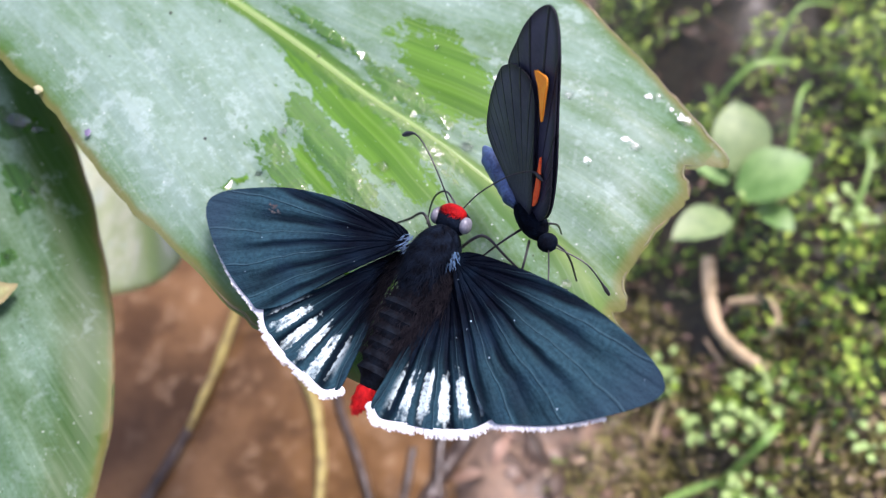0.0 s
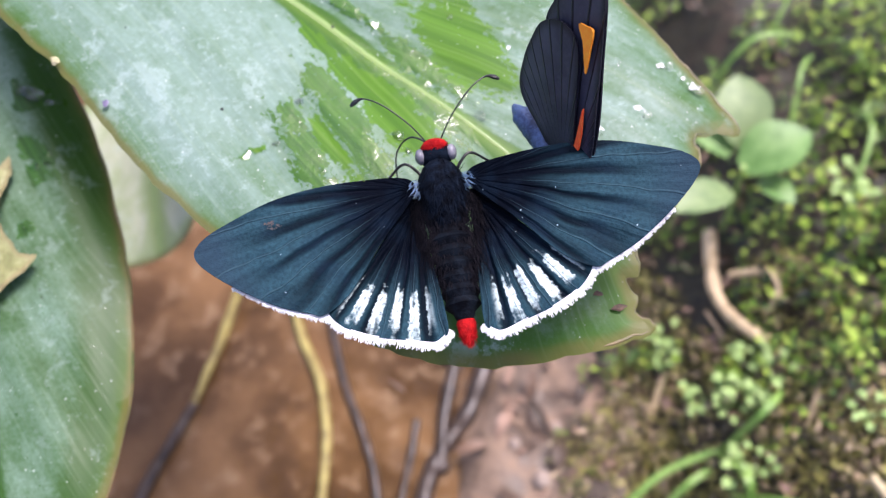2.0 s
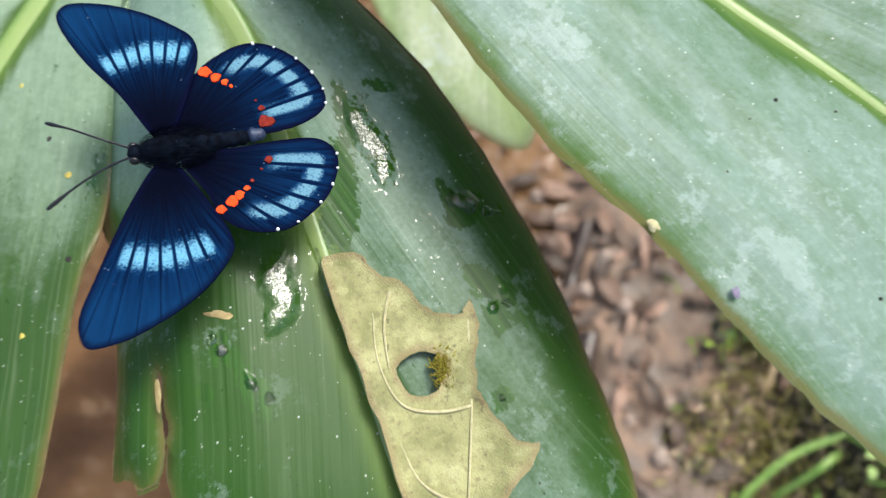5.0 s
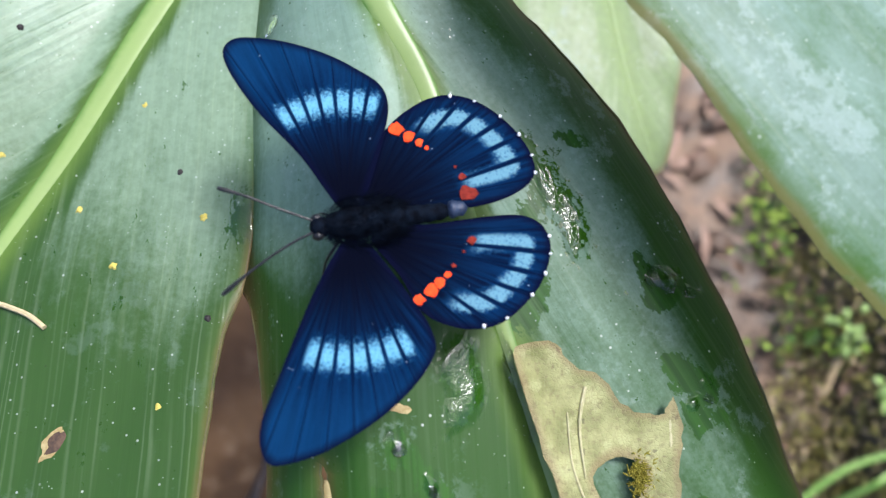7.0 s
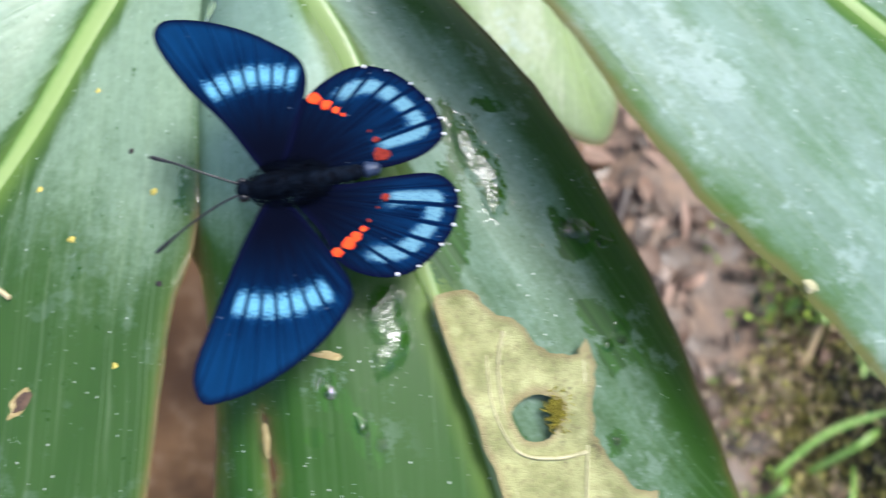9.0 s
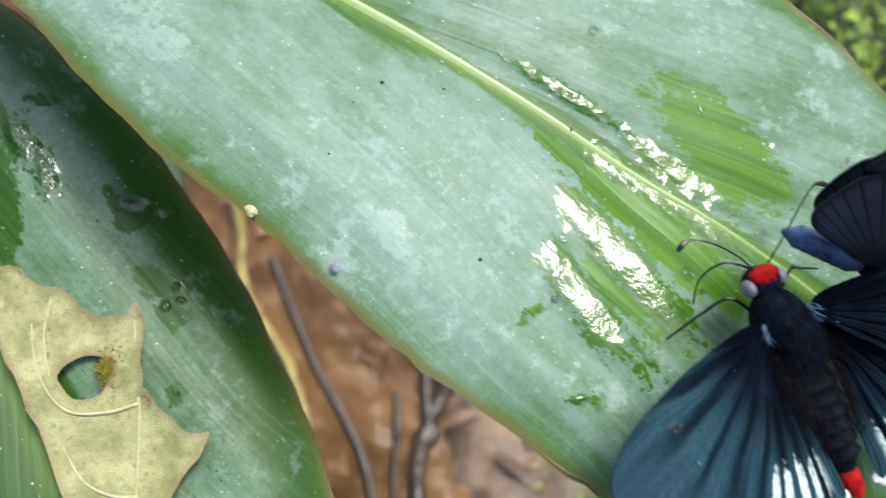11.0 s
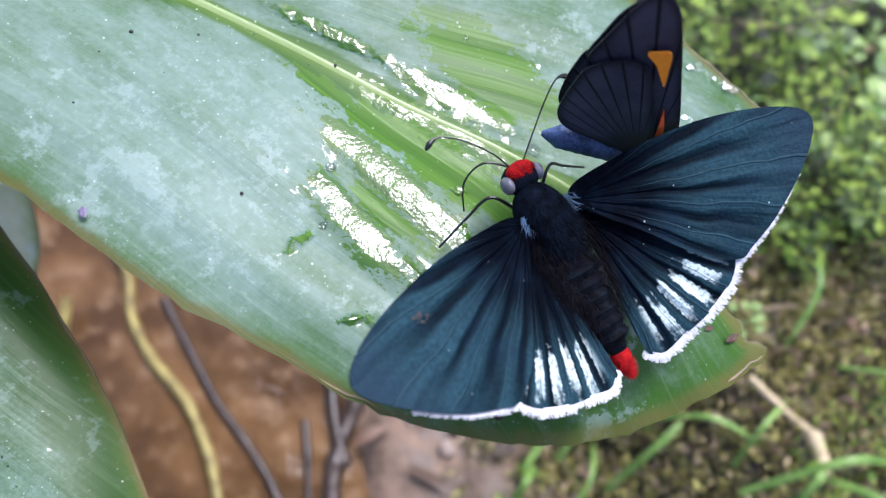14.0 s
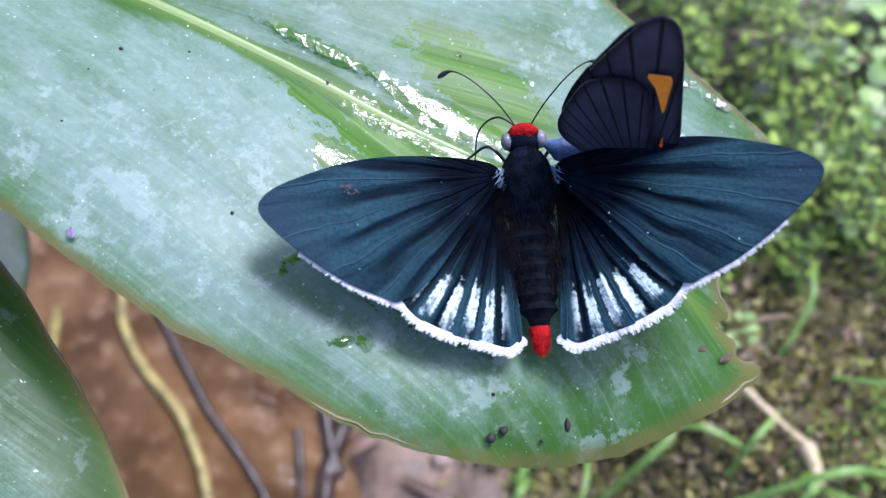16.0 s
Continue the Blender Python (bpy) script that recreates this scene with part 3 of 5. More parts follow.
def to_line(points, line):
    """Distance of 2D points from a line of points, with the side and the run along it."""
    p, q = np.array(points, float), np.array([(v[0], v[1]) for v in line], float)
    best, side, run, start = np.full(len(p), 1e9), np.zeros(len(p)), np.zeros(len(p)), 0.0
    for a, b in zip(q, q[1:]):
        d = b - a
        size = np.hypot(*d) + 1e-12
        t = np.clip(((p - a) @ d) / size ** 2, 0, 1)
        off = p - a - t[:, None] * d
        dist = np.hypot(off[:, 0], off[:, 1])
        near = dist < best
        best[near], run[near] = dist[near], start + t[near] * size
        side[near] = np.sign(d[0] * off[near, 1] - d[1] * off[near, 0])
        start += size
    return best, side, run


# ---- setting ----
def bank(x, y):
    """The ground's height: a stream bed, and a bank that rises to the right of it."""
    def ease(v, a, b):
        t = np.clip((v - a) / (b - a), 0, 1)
        return t * t * (3 - 2 * t)
    right = 0.011 * ease(x, 0.055, 0.085) + 0.046 * ease(x, 0.135, 0.200) + 0.010 * ease(x, 0.2, 0.36) + 0.25 * ease(x, 0.5, 4.0)
    left = 0.05 * ease(-x, 0.45, 0.8) + 0.3 * ease(-x, 1.0, 5.0)
    return right + left - 0.007


def bumps(x, y):
    if max(abs(x), abs(y)) > 0.6:
        return 0.0
    return 0.006 * noise.noise((x * 30, y * 30, 0.3)) + 0.0028 * noise.noise((x * 95, y * 95, 2.0)) + 0.0012 * noise.noise((x * 260, y * 260, 5.0))


def ground_height(x, y):
    return float(bank(np.array(x), np.array(y))) + bumps(x, y)


def build_ground():
    near = np.arange(-0.42, 0.5001, 0.0055)
    far = np.array([0.56, 0.75, 1.1, 1.8, 3.5, 8, 20, 60, 200, 800, 3000])
    xs = np.concatenate([-far[::-1], near, far])
    ys = xs.copy()
    bm = bmesh.new()
    grid = [[bm.verts.new((x, y, ground_height(x, y))) for x in xs] for y in ys]
    for a, b in zip(grid, grid[1:]):
        for i in range(len(xs) - 1):
            bm.faces.new((a[i], a[i + 1], b[i + 1], b[i]))
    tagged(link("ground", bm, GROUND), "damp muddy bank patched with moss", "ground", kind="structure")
    bm = bmesh.new()
    for x, y in ((-0.75, -40), (0.11, -40), (0.11, 40), (-0.75, 40)):
        bm.verts.new((x, y, 0.0))
    bm.faces.new(bm.verts[:])
    tagged(link("water", bm, STREAM, False), "shallow brown muddy stream water", "water", kind="structure")


build_ground()


# ---- leaves ----
def depth_a(x, z):
    """The big pale leaf: it droops along its lower edge and at the torn tip."""
    d = 0.823 + 0.166 * (x - 0.95) + 0.246 * (z + 0.2) - 0.011 * (x - 0.95) ** 2 + 0.022 * (x - 0.95) * (z + 0.2) - 0.015 * (z + 0.2) ** 2
    low = max(0.0, -0.42 - z) * max(0.0, 1 - ((x - 1.12) / 0.34) ** 2)
    return d + 1.3 * low * low


def depth_b(x, z):
    """The deep green leaf: its left half droops under its neighbour."""
    return 0.950 + 0.224 * (x - 0.15) + 0.220 * (z + 0.15) + 2.2 * max(0.0, -0.05 - x) ** 1.5


def depth_c(x, z):
    """A leaf folded along its midrib: its far half rises to the left."""
    left = -0.654 + 0.487 * (z + 0.05) - x
    return 1.060 - 0.08 * (x + 0.25) + 0.37 * z - 0.50 * max(0.0, left)


def depth_d(x, z):
    return 1.60 + 0.25 * z + 0.1 * (x - 0.3)


def depth_e(x, z):
    return 2.30 + 0.2 * z


def wet_value(x, z, wets):
    best = 0.0
    for cx, cz, rx, rz, turn in wets:
        c, s = math.cos(radians(turn)), math.sin(radians(turn))
        dx, dz = x - cx, z - cz
        best = max(best, 1.0 - 0.5 * math.hypot((c * dx + s * dz) / rx, (c * dz - s * dx) / rz))
    return best


FOLDS = {}


def fold(depth, points):
    """How far a blade sinks towards its midrib."""
    line, valley = FOLDS[depth]
    return valley * np.exp(-((to_line(points, line)[0] / 0.075) ** 2))


def leaf(label, outline, rib, depth, material, wets=(), cell=0.016, thick=0.006, rib_width=0.010, ragged=0.0, rib_flat=0.35, valley=0.012, droop=0.0, bares=()):
    """A broad leaf in the leaf frame: a pleated blade with its midrib."""
    rnd = random.Random(len(outline))
    root = tagged(new("leaf"), label, "leaf")
    edge = spline([(x, z) for x, z in outline], 5, True)
    edge = [p + Vector((rnd.uniform(-1, 1), rnd.uniform(-1, 1))) * ragged for p in edge]
    line = spline(rib, 8)
    FOLDS[depth] = (line, valley)
    bm = sheet(edge, cell)
    flat = [(v.co.x, v.co.y) for v in bm.verts]
    off, side, run = to_line(flat, line)
    near = np.maximum(0.0, 0.09 - to_line(flat, edge + edge[:1])[0])
    for v, o, s, r, e in zip(bm.verts, off, side, run, near):
        x, z = v.co.x, v.co.y
        pleat = 0.0019 * math.sin((o - 0.2 * r) * 62) * min(1.0, o * 12) + 0.006 * noise.noise((x * 5, z * 5, 1.0))
        groove = valley * math.exp(-((o / 0.075) ** 2))
        v.co = Vector((x, depth(x, z) + pleat + groove + droop * e * e, z))
    bmesh.ops.solidify(bm, geom=bm.faces[:], thickness=thick)
    flat = [(v.co.x, v.co.z) for v in bm.verts]
    for v in bm.verts:
        v.co = spot(*v.co)
    blade = part("blade", bm, material, root)
    off, side, run = to_line(flat, line)
    field(blade, "lat", off * side)
    field(blade, "lon", run)
    field(blade, "wet", [wet_value(x, z, wets) for x, z in flat])
    field(blade, "bare", [wet_value(x, z, bares) for x, z in flat])
    field(blade, "rim", to_line(flat, edge + edge[:1])[0])
    bm = bmesh.new()
    loop = edge + edge[:1]
    sink = fold(depth, [(p.x, p.y) for p in loop])
    tube(bm, [spot(p.x, depth(p.x, p.y) + s + droop * 0.0081 + 0.0022 + 0.006 * noise.noise((p.x * 5, p.y * 5, 1.0)), p.y) for p, s in zip(loop, sink)],
         [U * (0.0023 + 0.0016 * noise.noise((p.x * 20, p.y * 20, 3.0))) for p in loop], 6)
    part("margin", bm, MARGIN, root, "thin brownish leaf margin")
    bm = bmesh.new()
    line = line[:int(len(line) * (0.86 if valley > 0.014 else 1.0))]
    n = len(line)
    tube(bm, [spot(p.x, depth(p.x, p.y) + valley + 0.006 * noise.noise((p.x * 5, p.y * 5, 1.0)), p.y) for p in line], [rib_width * U * (1.15 - 0.95 * i / n) for i in range(n)], 10, True, rib_flat, TILT @ Vector((0, -1, 0)))
    rib = part("midrib", bm, RIB, root, "yellow-green midrib")
    field(rib, "around", [max(0.0, math.sin(2 * math.pi * (i % 10) / 10)) for i in range(len(rib.data.vertices))])
    return root


leaf("broad pale waxy green leaf with torn brown-edged tip, wet patches", [
    (0.113, 0.404), (0.204, 0.272), (0.285, 0.182), (0.366, 0.066), (0.447, -0.025), (0.538, -0.108), (0.629, -0.216), (0.706, -0.299), (0.801, -0.383), (0.882, -0.461),
    (0.960, -0.511), (1.043, -0.551), (1.110, -0.574), (1.185, -0.585), (1.268, -0.577), (1.351, -0.564), (1.407, -0.548), (1.428, -0.536), (1.403, -0.518),
    (1.405, -0.495), (1.393, -0.466), (1.415, -0.451), (1.415, -0.416), (1.447, -0.368), (1.468, -0.343), (1.507, -0.302), (1.526, -0.276), (1.520, -0.240),
    (1.555, -0.231), (1.590, -0.227), (1.547, -0.149), (1.507, -0.084), (1.446, 0.007), (1.365, 0.118), (1.203, 0.300), (1.001, 0.461), (0.697, 0.631), (0.344, 0.669), (0.112, 0.546)],
    [(0.173, 0.566), (0.395, 0.401), (0.630, 0.214), (0.749, 0.129), (0.886, 0.024), (1.022, -0.092), (1.144, -0.187), (1.255, -0.288), (1.346, -0.399), (1.407, -0.510)],
    depth_a, LEAF_PALE, [(0.956, 0.026, 0.10, 0.011, -38), (0.987, -0.207, 0.13, 0.030, -60), (1.103, -0.102, 0.095, 0.020, -41), (1.083, -0.157, 0.12, 0.030, -42), (0.930, -0.265, 0.10, 0.026, -60), (0.849, -0.257, 0.022, 0.007, 20),
                         (1.053, -0.411, 0.06, 0.007, -20), (0.890, -0.362, 0.024, 0.0045, -8), (0.908, -0.372, 0.020, 0.004, -30), (0.905, -0.200, 0.040, 0.010, -62)], ragged=0.0022, valley=0.016, rib_width=0.0105, rib_flat=0.16, droop=1.7,
    bares=[(0.925, -0.050, 0.065, 0.011, -44), (0.990, -0.125, 0.070, 0.022, -47), (1.158, -0.060, 0.125, 0.056, -52), (1.065, -0.200, 0.135, 0.036, -50), (0.966, -0.248, 0.080, 0.014, -56), (0.863, -0.249, 0.022, 0.007, 25)])
leaf("deep green leaf with torn lower end, blotched with water", [
    (-0.266, 0.314), (-0.266, 0.094), (-0.265, -0.016), (-0.254, -0.062), (-0.213, -0.119), (-0.173, -0.277), (-0.170, -0.36), (-0.168, -0.398), (-0.164, -0.408), (-0.130, -0.401), (-0.115, -0.414), (-0.092, -0.406), (-0.085, -0.397), (-0.080, -0.36), (-0.087, -0.33), (-0.094, -0.295), (-0.098, -0.262),
    (-0.091, -0.264), (-0.084, -0.300), (-0.073, -0.336), (-0.075, -0.352), (-0.069, -0.400), (-0.052, -0.446), (-0.040, -0.455), (-0.020, -0.500), (0.006, -0.515), (0.06, -0.530), (0.11, -0.540), (0.157, -0.552), (0.211, -0.587), (0.264, -0.709), (0.336, -0.864), (0.442, -0.946),
    (0.532, -0.871), (0.567, -0.717), (0.569, -0.586), (0.545, -0.437), (0.496, -0.284), (0.451, -0.169), (0.404, -0.067), (0.331, 0.059), (0.264, 0.164), (0.187, 0.249),
    (0.124, 0.312), (0.027, 0.409), (-0.088, 0.481), (-0.198, 0.462)],
    [(-0.143, 0.481), (-0.059, 0.305), (0.007, 0.189), (0.068, 0.015), (0.118, -0.123), (0.180, -0.296), (0.234, -0.452), (0.327, -0.671), (0.412, -0.909)],
    depth_b, LEAF_DEEP, [(0.058, -0.140, 0.030, 0.019, 80), (0.069, -0.172, 0.034, 0.017, 95), (0.060, -0.196, 0.026, 0.012, 70), (0.166, 0.078, 0.034, 0.014, -70), (0.188, 0.045, 0.036, 0.019, -50), (0.200, 0.010, 0.028, 0.013, -75), (0.118, -0.130, 0.05, 0.006, -70), (0.366, -0.172, 0.010, 0.006, -60), (0.318, -0.038, 0.018, 0.010, -15), (0.345, -0.050, 0.022, 0.004, -18), (-0.008, -0.232, 0.006, 0.009, 0), (0.030, -0.278, 0.006, 0.013, 20), (0.353, -0.196, 0.006, 0.005, 0)],
    bares=[(0.325, -0.144, 0.018, 0.013, -40), (0.346, -0.158, 0.031, 0.019, -45), (0.369, -0.174, 0.023, 0.017, -60), (0.357, -0.200, 0.025, 0.018, 80), (0.364, -0.222, 0.014, 0.009, 80), (0.390, -0.211, 0.022, 0.009, -45), (0.330, -0.168, 0.008, 0.017, 0),
           (0.303, -0.046, 0.018, 0.022, 20), (0.313, -0.064, 0.025, 0.018, 0), (0.283, -0.020, 0.029, 0.007, -48), (0.346, -0.056, 0.036, 0.006, -15), (0.197, 0.133, 0.024, 0.010, -12), (0.178, 0.118, 0.010, 0.006, -50),
           (0.148, 0.085, 0.062, 0.012, -75), (0.142, -0.010, 0.068, 0.024, -88), (0.140, -0.068, 0.042, 0.026, 80), (-0.013, -0.228, 0.014, 0.018, 0), (-0.004, -0.241, 0.017, 0.018, 0), (0.022, -0.267, 0.010, 0.022, 10), (0.040, -0.294, 0.018, 0.039, 25),
           (-0.026, -0.287, 0.014, 0.013, 0), (0.362, -0.317, 0.016, 0.017, 0)], ragged=0.0015, rib_width=0.017, rib_flat=0.22, droop=3.0)
leaf("mid green leaf with a brown nibbled hole", [
    (-0.169, 0.553), (-0.194, 0.348), (-0.216, 0.118), (-0.225, -0.058), (-0.247, -0.152), (-0.253, -0.339), (-0.269, -0.493), (-0.343, -0.644), (-0.535, -0.686), (-0.731, -0.551),
    (-0.931, -0.230), (-0.989, 0.188), (-0.852, 0.517), (-0.568, 0.711), (-0.278, 0.700)],
    [(-0.275, 0.588), (-0.397, 0.348), (-0.507, 0.106), (-0.601, -0.082), (-0.717, -0.327)],
    depth_c, LEAF_SIDE, [(-0.233, 0.021, 0.02, 0.03, 0)], ragged=0.0012, rib_width=0.024, rib_flat=0.18)
leaf("yellowing pale leaf low behind the others", [
    (0.016, 0.908), (0.084, 0.589), (0.187, 0.361), (0.301, 0.224), (0.403, 0.144), (0.472, 0.133), (0.500, 0.190), (0.512, 0.281), (0.529, 0.395), (0.540, 0.566), (0.506, 0.817), (0.267, 0.999)],
    [(0.278, 0.953), (0.346, 0.623), (0.403, 0.361), (0.460, 0.155)], depth_d, LEAF_FADED, rib_width=0.006)
leaf("pale faded leaf hanging low over the water", [
    (-0.02, 0.62), (-0.22, 0.74), (-0.44, 0.62), (-0.54, 0.26), (-0.48, 0.0), (-0.38, -0.13), (-0.28, -0.165), (-0.18, -0.160), (-0.08, -0.13), (0.0, -0.075), (0.035, 0.0), (0.055, 0.10), (0.045, 0.25), (0.02, 0.42)],
    [(-0.24, 0.70), (-0.20, 0.40), (-0.14, 0.12), (-0.08, -0.11)], depth_e, LEAF_OLD, rib_width=0.006)


def dead_piece():
    """A piece of dead leaf that clings to the deep green leaf, with a hole in it."""
    rnd = random.Random(4)
    root = tagged(new("dead_leaf_piece"), "torn tan piece of dead leaf with a hole", "dead leaf")
    outer = spline([(0.127, -0.116), (0.174, -0.115), (0.193, -0.140), (0.231, -0.156), (0.262, -0.191), (0.297, -0.200), (0.312, -0.194), (0.320, -0.180), (0.331, -0.211), (0.327, -0.258), (0.328, -0.298),
                    (0.345, -0.327), (0.381, -0.366), (0.409, -0.375), (0.372, -0.425), (0.333, -0.477), (0.304, -0.529), (0.296, -0.561), (0.294, -0.606), (0.266, -0.553), (0.239, -0.470), (0.196, -0.330),
                    (0.161, -0.235), (0.127, -0.145)], 4, True)
    outer = [p + Vector((rnd.uniform(-0.944, 0.895), rnd.uniform(-0.944, 0.895))) * 0.0025 for p in outer]
    ring = [Vector((0.254 + 0.033 * math.cos(a) * (1 + 0.12 * math.sin(3 * a)), -0.275 + 0.031 * math.sin(a))) for a in (2 * math.pi * i / 18 for i in range(18))]
    bm = sheet(outer, 0.012, ring)
    edge = to_line([(v.co.x, v.co.y) for v in bm.verts], outer + outer[:1])[0]
    for v, e in zip(bm.verts, edge):
        x, z = v.co.x, v.co.y
        lift = 0.010 + 0.010 * noise.noise((x * 9, z * 9, 4.0)) + 0.010 * math.exp(-e / 0.02)
        v.co = Vector((x, depth_b(x, z) - 0.005 - lift, z))
    bmesh.ops.solidify(bm, geom=bm.faces[:], thickness=0.004)
    flat = [(v.co.x, v.co.z) for v in bm.verts]
    for v in bm.verts:
        v.co = spot(*v.co)
    body = part("blade", bm, DEAD, root)
    field(body, "rim", np.minimum(to_line(flat, outer + outer[:1])[0], to_line(flat, ring + ring[:1])[0]))
    for line in ([(0.317, -0.194), (0.319, -0.286), (0.318, -0.341), (0.309, -0.469), (0.297, -0.580)], [(0.319, -0.322), (0.275, -0.327), (0.227, -0.314), (0.197, -0.259), (0.189, -0.195)],
                 [(0.313, -0.442), (0.279, -0.433), (0.245, -0.406), (0.220, -0.351)], [(0.211, -0.167), (0.204, -0.213), (0.211, -0.268)]):
        bm = bmesh.new()
        pts = spline(line, 6)
        tube(bm, [spot(p.x, depth_b(p.x, p.y) - 0.0185 - 0.010 * noise.noise((p.x * 9, p.y * 9, 4.0)), p.y) for p in pts], [0.0026 * U * (1.1 - 0.8 * i / len(pts)) for i in range(len(pts))], 6)
        part("vein", bm, TAN_VEIN, root, "raised tan vein")
    bm = bmesh.new()
    for _ in range(220):
        x, z = 0.281 + 0.007 * rnd.gauss(0, 1), -0.272 + 0.011 * rnd.gauss(0, 1)
        p = spot(x, depth_b(x, z) - 0.012, z)
        tube(bm, [p, p + Vector((rnd.gauss(-0.013, 0.905), rnd.gauss(-0.013, 0.905), 1.4)) * 0.00042], [0.00012, 0.00004], 4)
    part("moss_tuft", bm, plain("olive_moss", (0.170, 0.144, 0.01), (0.294, 0.265, 0.03), 900.0, 0.8), root, "tiny olive moss tuft")
    return root


dead_piece()


# ---- on the leaves ----
def rest(depth, x, z, lift=0.0):
    """A place on a leaf's upper face, and the way out of it."""
    e = 0.004
    out = Vector(((depth(x + e, z) - depth(x - e, z)) / (2 * e), -1.0, (depth(x, z + e) - depth(x, z - e)) / (2 * e))).normalized()
    p = spot(x, depth(x, z) + float(fold(depth, [(x, z)])[0]) + 0.006 * noise.noise((x * 5, z * 5, 1.0)), z)
    way = (TILT @ out).normalized()
    return p + way * lift * U, way


def dome(name, depth, x, z, r, material, label, category, group="", flat=0.45, lumps=0.25, seed=0, long=1.0, turn=0.0):
    """A low rounded blob that sits on a leaf."""
    p, way = rest(depth, x, z, 0.0)
    bm = bmesh.new()
    bmesh.ops.create_icosphere(bm, subdivisions=3, radius=1.0)
    for v in bm.verts:
        n = 1 + lumps * noise.noise(v.co * 1.3 + Vector((seed * 3.7, 0, 0)))
        v.co = Vector((v.co.x * n * long, v.co.y * n, max(v.co.z, -0.25) * flat)) * r * U
    ob = link(name, bm, material)
    over = way.cross(Vector((1, 0, 0))).normalized()
    axes = Matrix((over.cross(way), over, way)).transposed().to_4x4()
    ob.matrix_world = Matrix.Translation(p) @ axes @ pose(0, 0, 0, 0, 0, turn)
    return tagged(ob, label, category, group)


def splash(x, z, r, seed):
    """A crusty dried splash: flat scraps that run into one another."""
    rnd = random.Random(seed)
    bm = bmesh.new()
    for i in range(16):
        a, far = rnd.uniform(0, 6.28), r * rnd.uniform(0, 1.25) * (1.0 if i < 12 else 1.6)
        p, way = rest(depth_a, x + far * math.cos(a), z + far * math.sin(a) * 0.8, 0.0)
        over = way.cross(Vector((1, 0, 0))).normalized()
        axes = Matrix((over.cross(way), over, way)).transposed()
        size = r * rnd.uniform(0.20, 0.52) * (1.0 if i < 12 else 0.4)
        got = bmesh.ops.create_icosphere(bm, subdivisions=2, radius=1.0)["verts"]
        for v in got:
            n = 1 + 0.9 * noise.noise(v.co * 2.2 + Vector((seed * 3.7 + i, 0, 0)))
            v.co = p + axes @ (Vector((v.co.x * n, v.co.y * n, v.co.z * 0.16)) * size * U)
    tagged(link("white_splash", bm, BIRD_WHITE), "dried white splash on a leaf", "stain", "white splashes")


DROPS = "water drops on the leaves"
for i, (x, z, r) in enumerate(((1.413, -0.108, 0.008), (1.495, -0.113, 0.009), (1.535, -0.161, 0.011), (1.450, -0.205, 0.010), (1.065, -0.235, 0.013), (1.352, -0.109, 0.010), (0.883, -0.244, 0.009),
                               (0.910, -0.169, 0.008), (1.081, -0.261, 0.008), (1.191, -0.195, 0.013), (1.006, 0.117, 0.012), (1.053, 0.121, 0.009), (1.143, -0.010, 0.006), (1.332, -0.425, 0.010))):
    dome("water_drop", depth_a, x, z, r * 0.75, WATER_DROP, "clear round water drop on a leaf", "water drop", DROPS, 0.30, 0.5, i)
for i, (x, z, r, long, turn) in enumerate(((-0.019, -0.221, 0.006, 1.3, 60), (-0.005, -0.237, 0.007, 1.2, 40), (0.034, -0.283, 0.007, 1.8, 120), (0.056, -0.301, 0.008, 1.2, 110), (0.313, -0.043, 0.014, 1.7, 150), (0.351, -0.058, 0.006, 1.5, 160),
                                           (0.374, -0.188, 0.006, 1.3, 0), (0.362, -0.317, 0.007, 1.0, 0), (-0.214, 0.287, 0.012, 1.5, 20))):
    dome("water_drop", depth_b, x, z, r, WATER_DROP, "clear water drop on a wet leaf", "water drop", DROPS, 0.4, 0.5, i + 20, long, turn)
for i in range(9):
    t = i / 8
    dome("water_drop", depth_b, 0.111 + 0.043 * t, -0.109 - 0.119 * t, 0.0045 + 0.002 * (i % 3), WATER_DROP, "small water bead along a dead leaf edge", "water drop", DROPS, 0.7, 0.4, i + 40, 1.5, 110)
for i, (x, z, r) in enumerate(((1.527, -0.154, 0.014), (1.479, -0.113, 0.010), (1.436, -0.192, 0.011), (1.373, -0.226, 0.009), (1.237, -0.074, 0.007), (1.512, -0.139, 0.006))):
    splash(x, z, r * 0.5, i + 60)
for i, (x, z, r, long) in enumerate(((1.034, -0.518, 0.0075, 1.1), (1.051, -0.514, 0.0070, 1.1), (1.133, -0.531, 0.0045, 2.6), (1.095, -0.540, 0.003, 1.3), (1.050, -0.470, 0.003, 1.2), (0.702, 0.062, 0.0035, 1.0), (0.662, 0.036, 0.0032, 1.0),
                                     (0.949, -0.023, 0.0042, 1.3), (0.796, -0.183, 0.0030, 1.0), (0.835, -0.142, 0.0028, 1.0), (0.625, -0.030, 0.0026, 1.0), (0.782, 0.048, 0.003, 1.0))):
    dome("dropping", depth_a, x, z, r * 0.72, DROPPING, "tiny dark insect dropping on a leaf", "dropping", "droppings on the leaves", 0.8, 0.3, i + 80, long, 40 * i)
for i, (x, z) in enumerate(((-0.583, 0.283), (-0.332, 0.080), (-0.267, -0.111))):
    dome("dropping", depth_c, x, z, 0.005, DROPPING, "tiny dark insect dropping on a leaf", "dropping", "droppings on the leaves", 0.8, 0.3, i + 95)
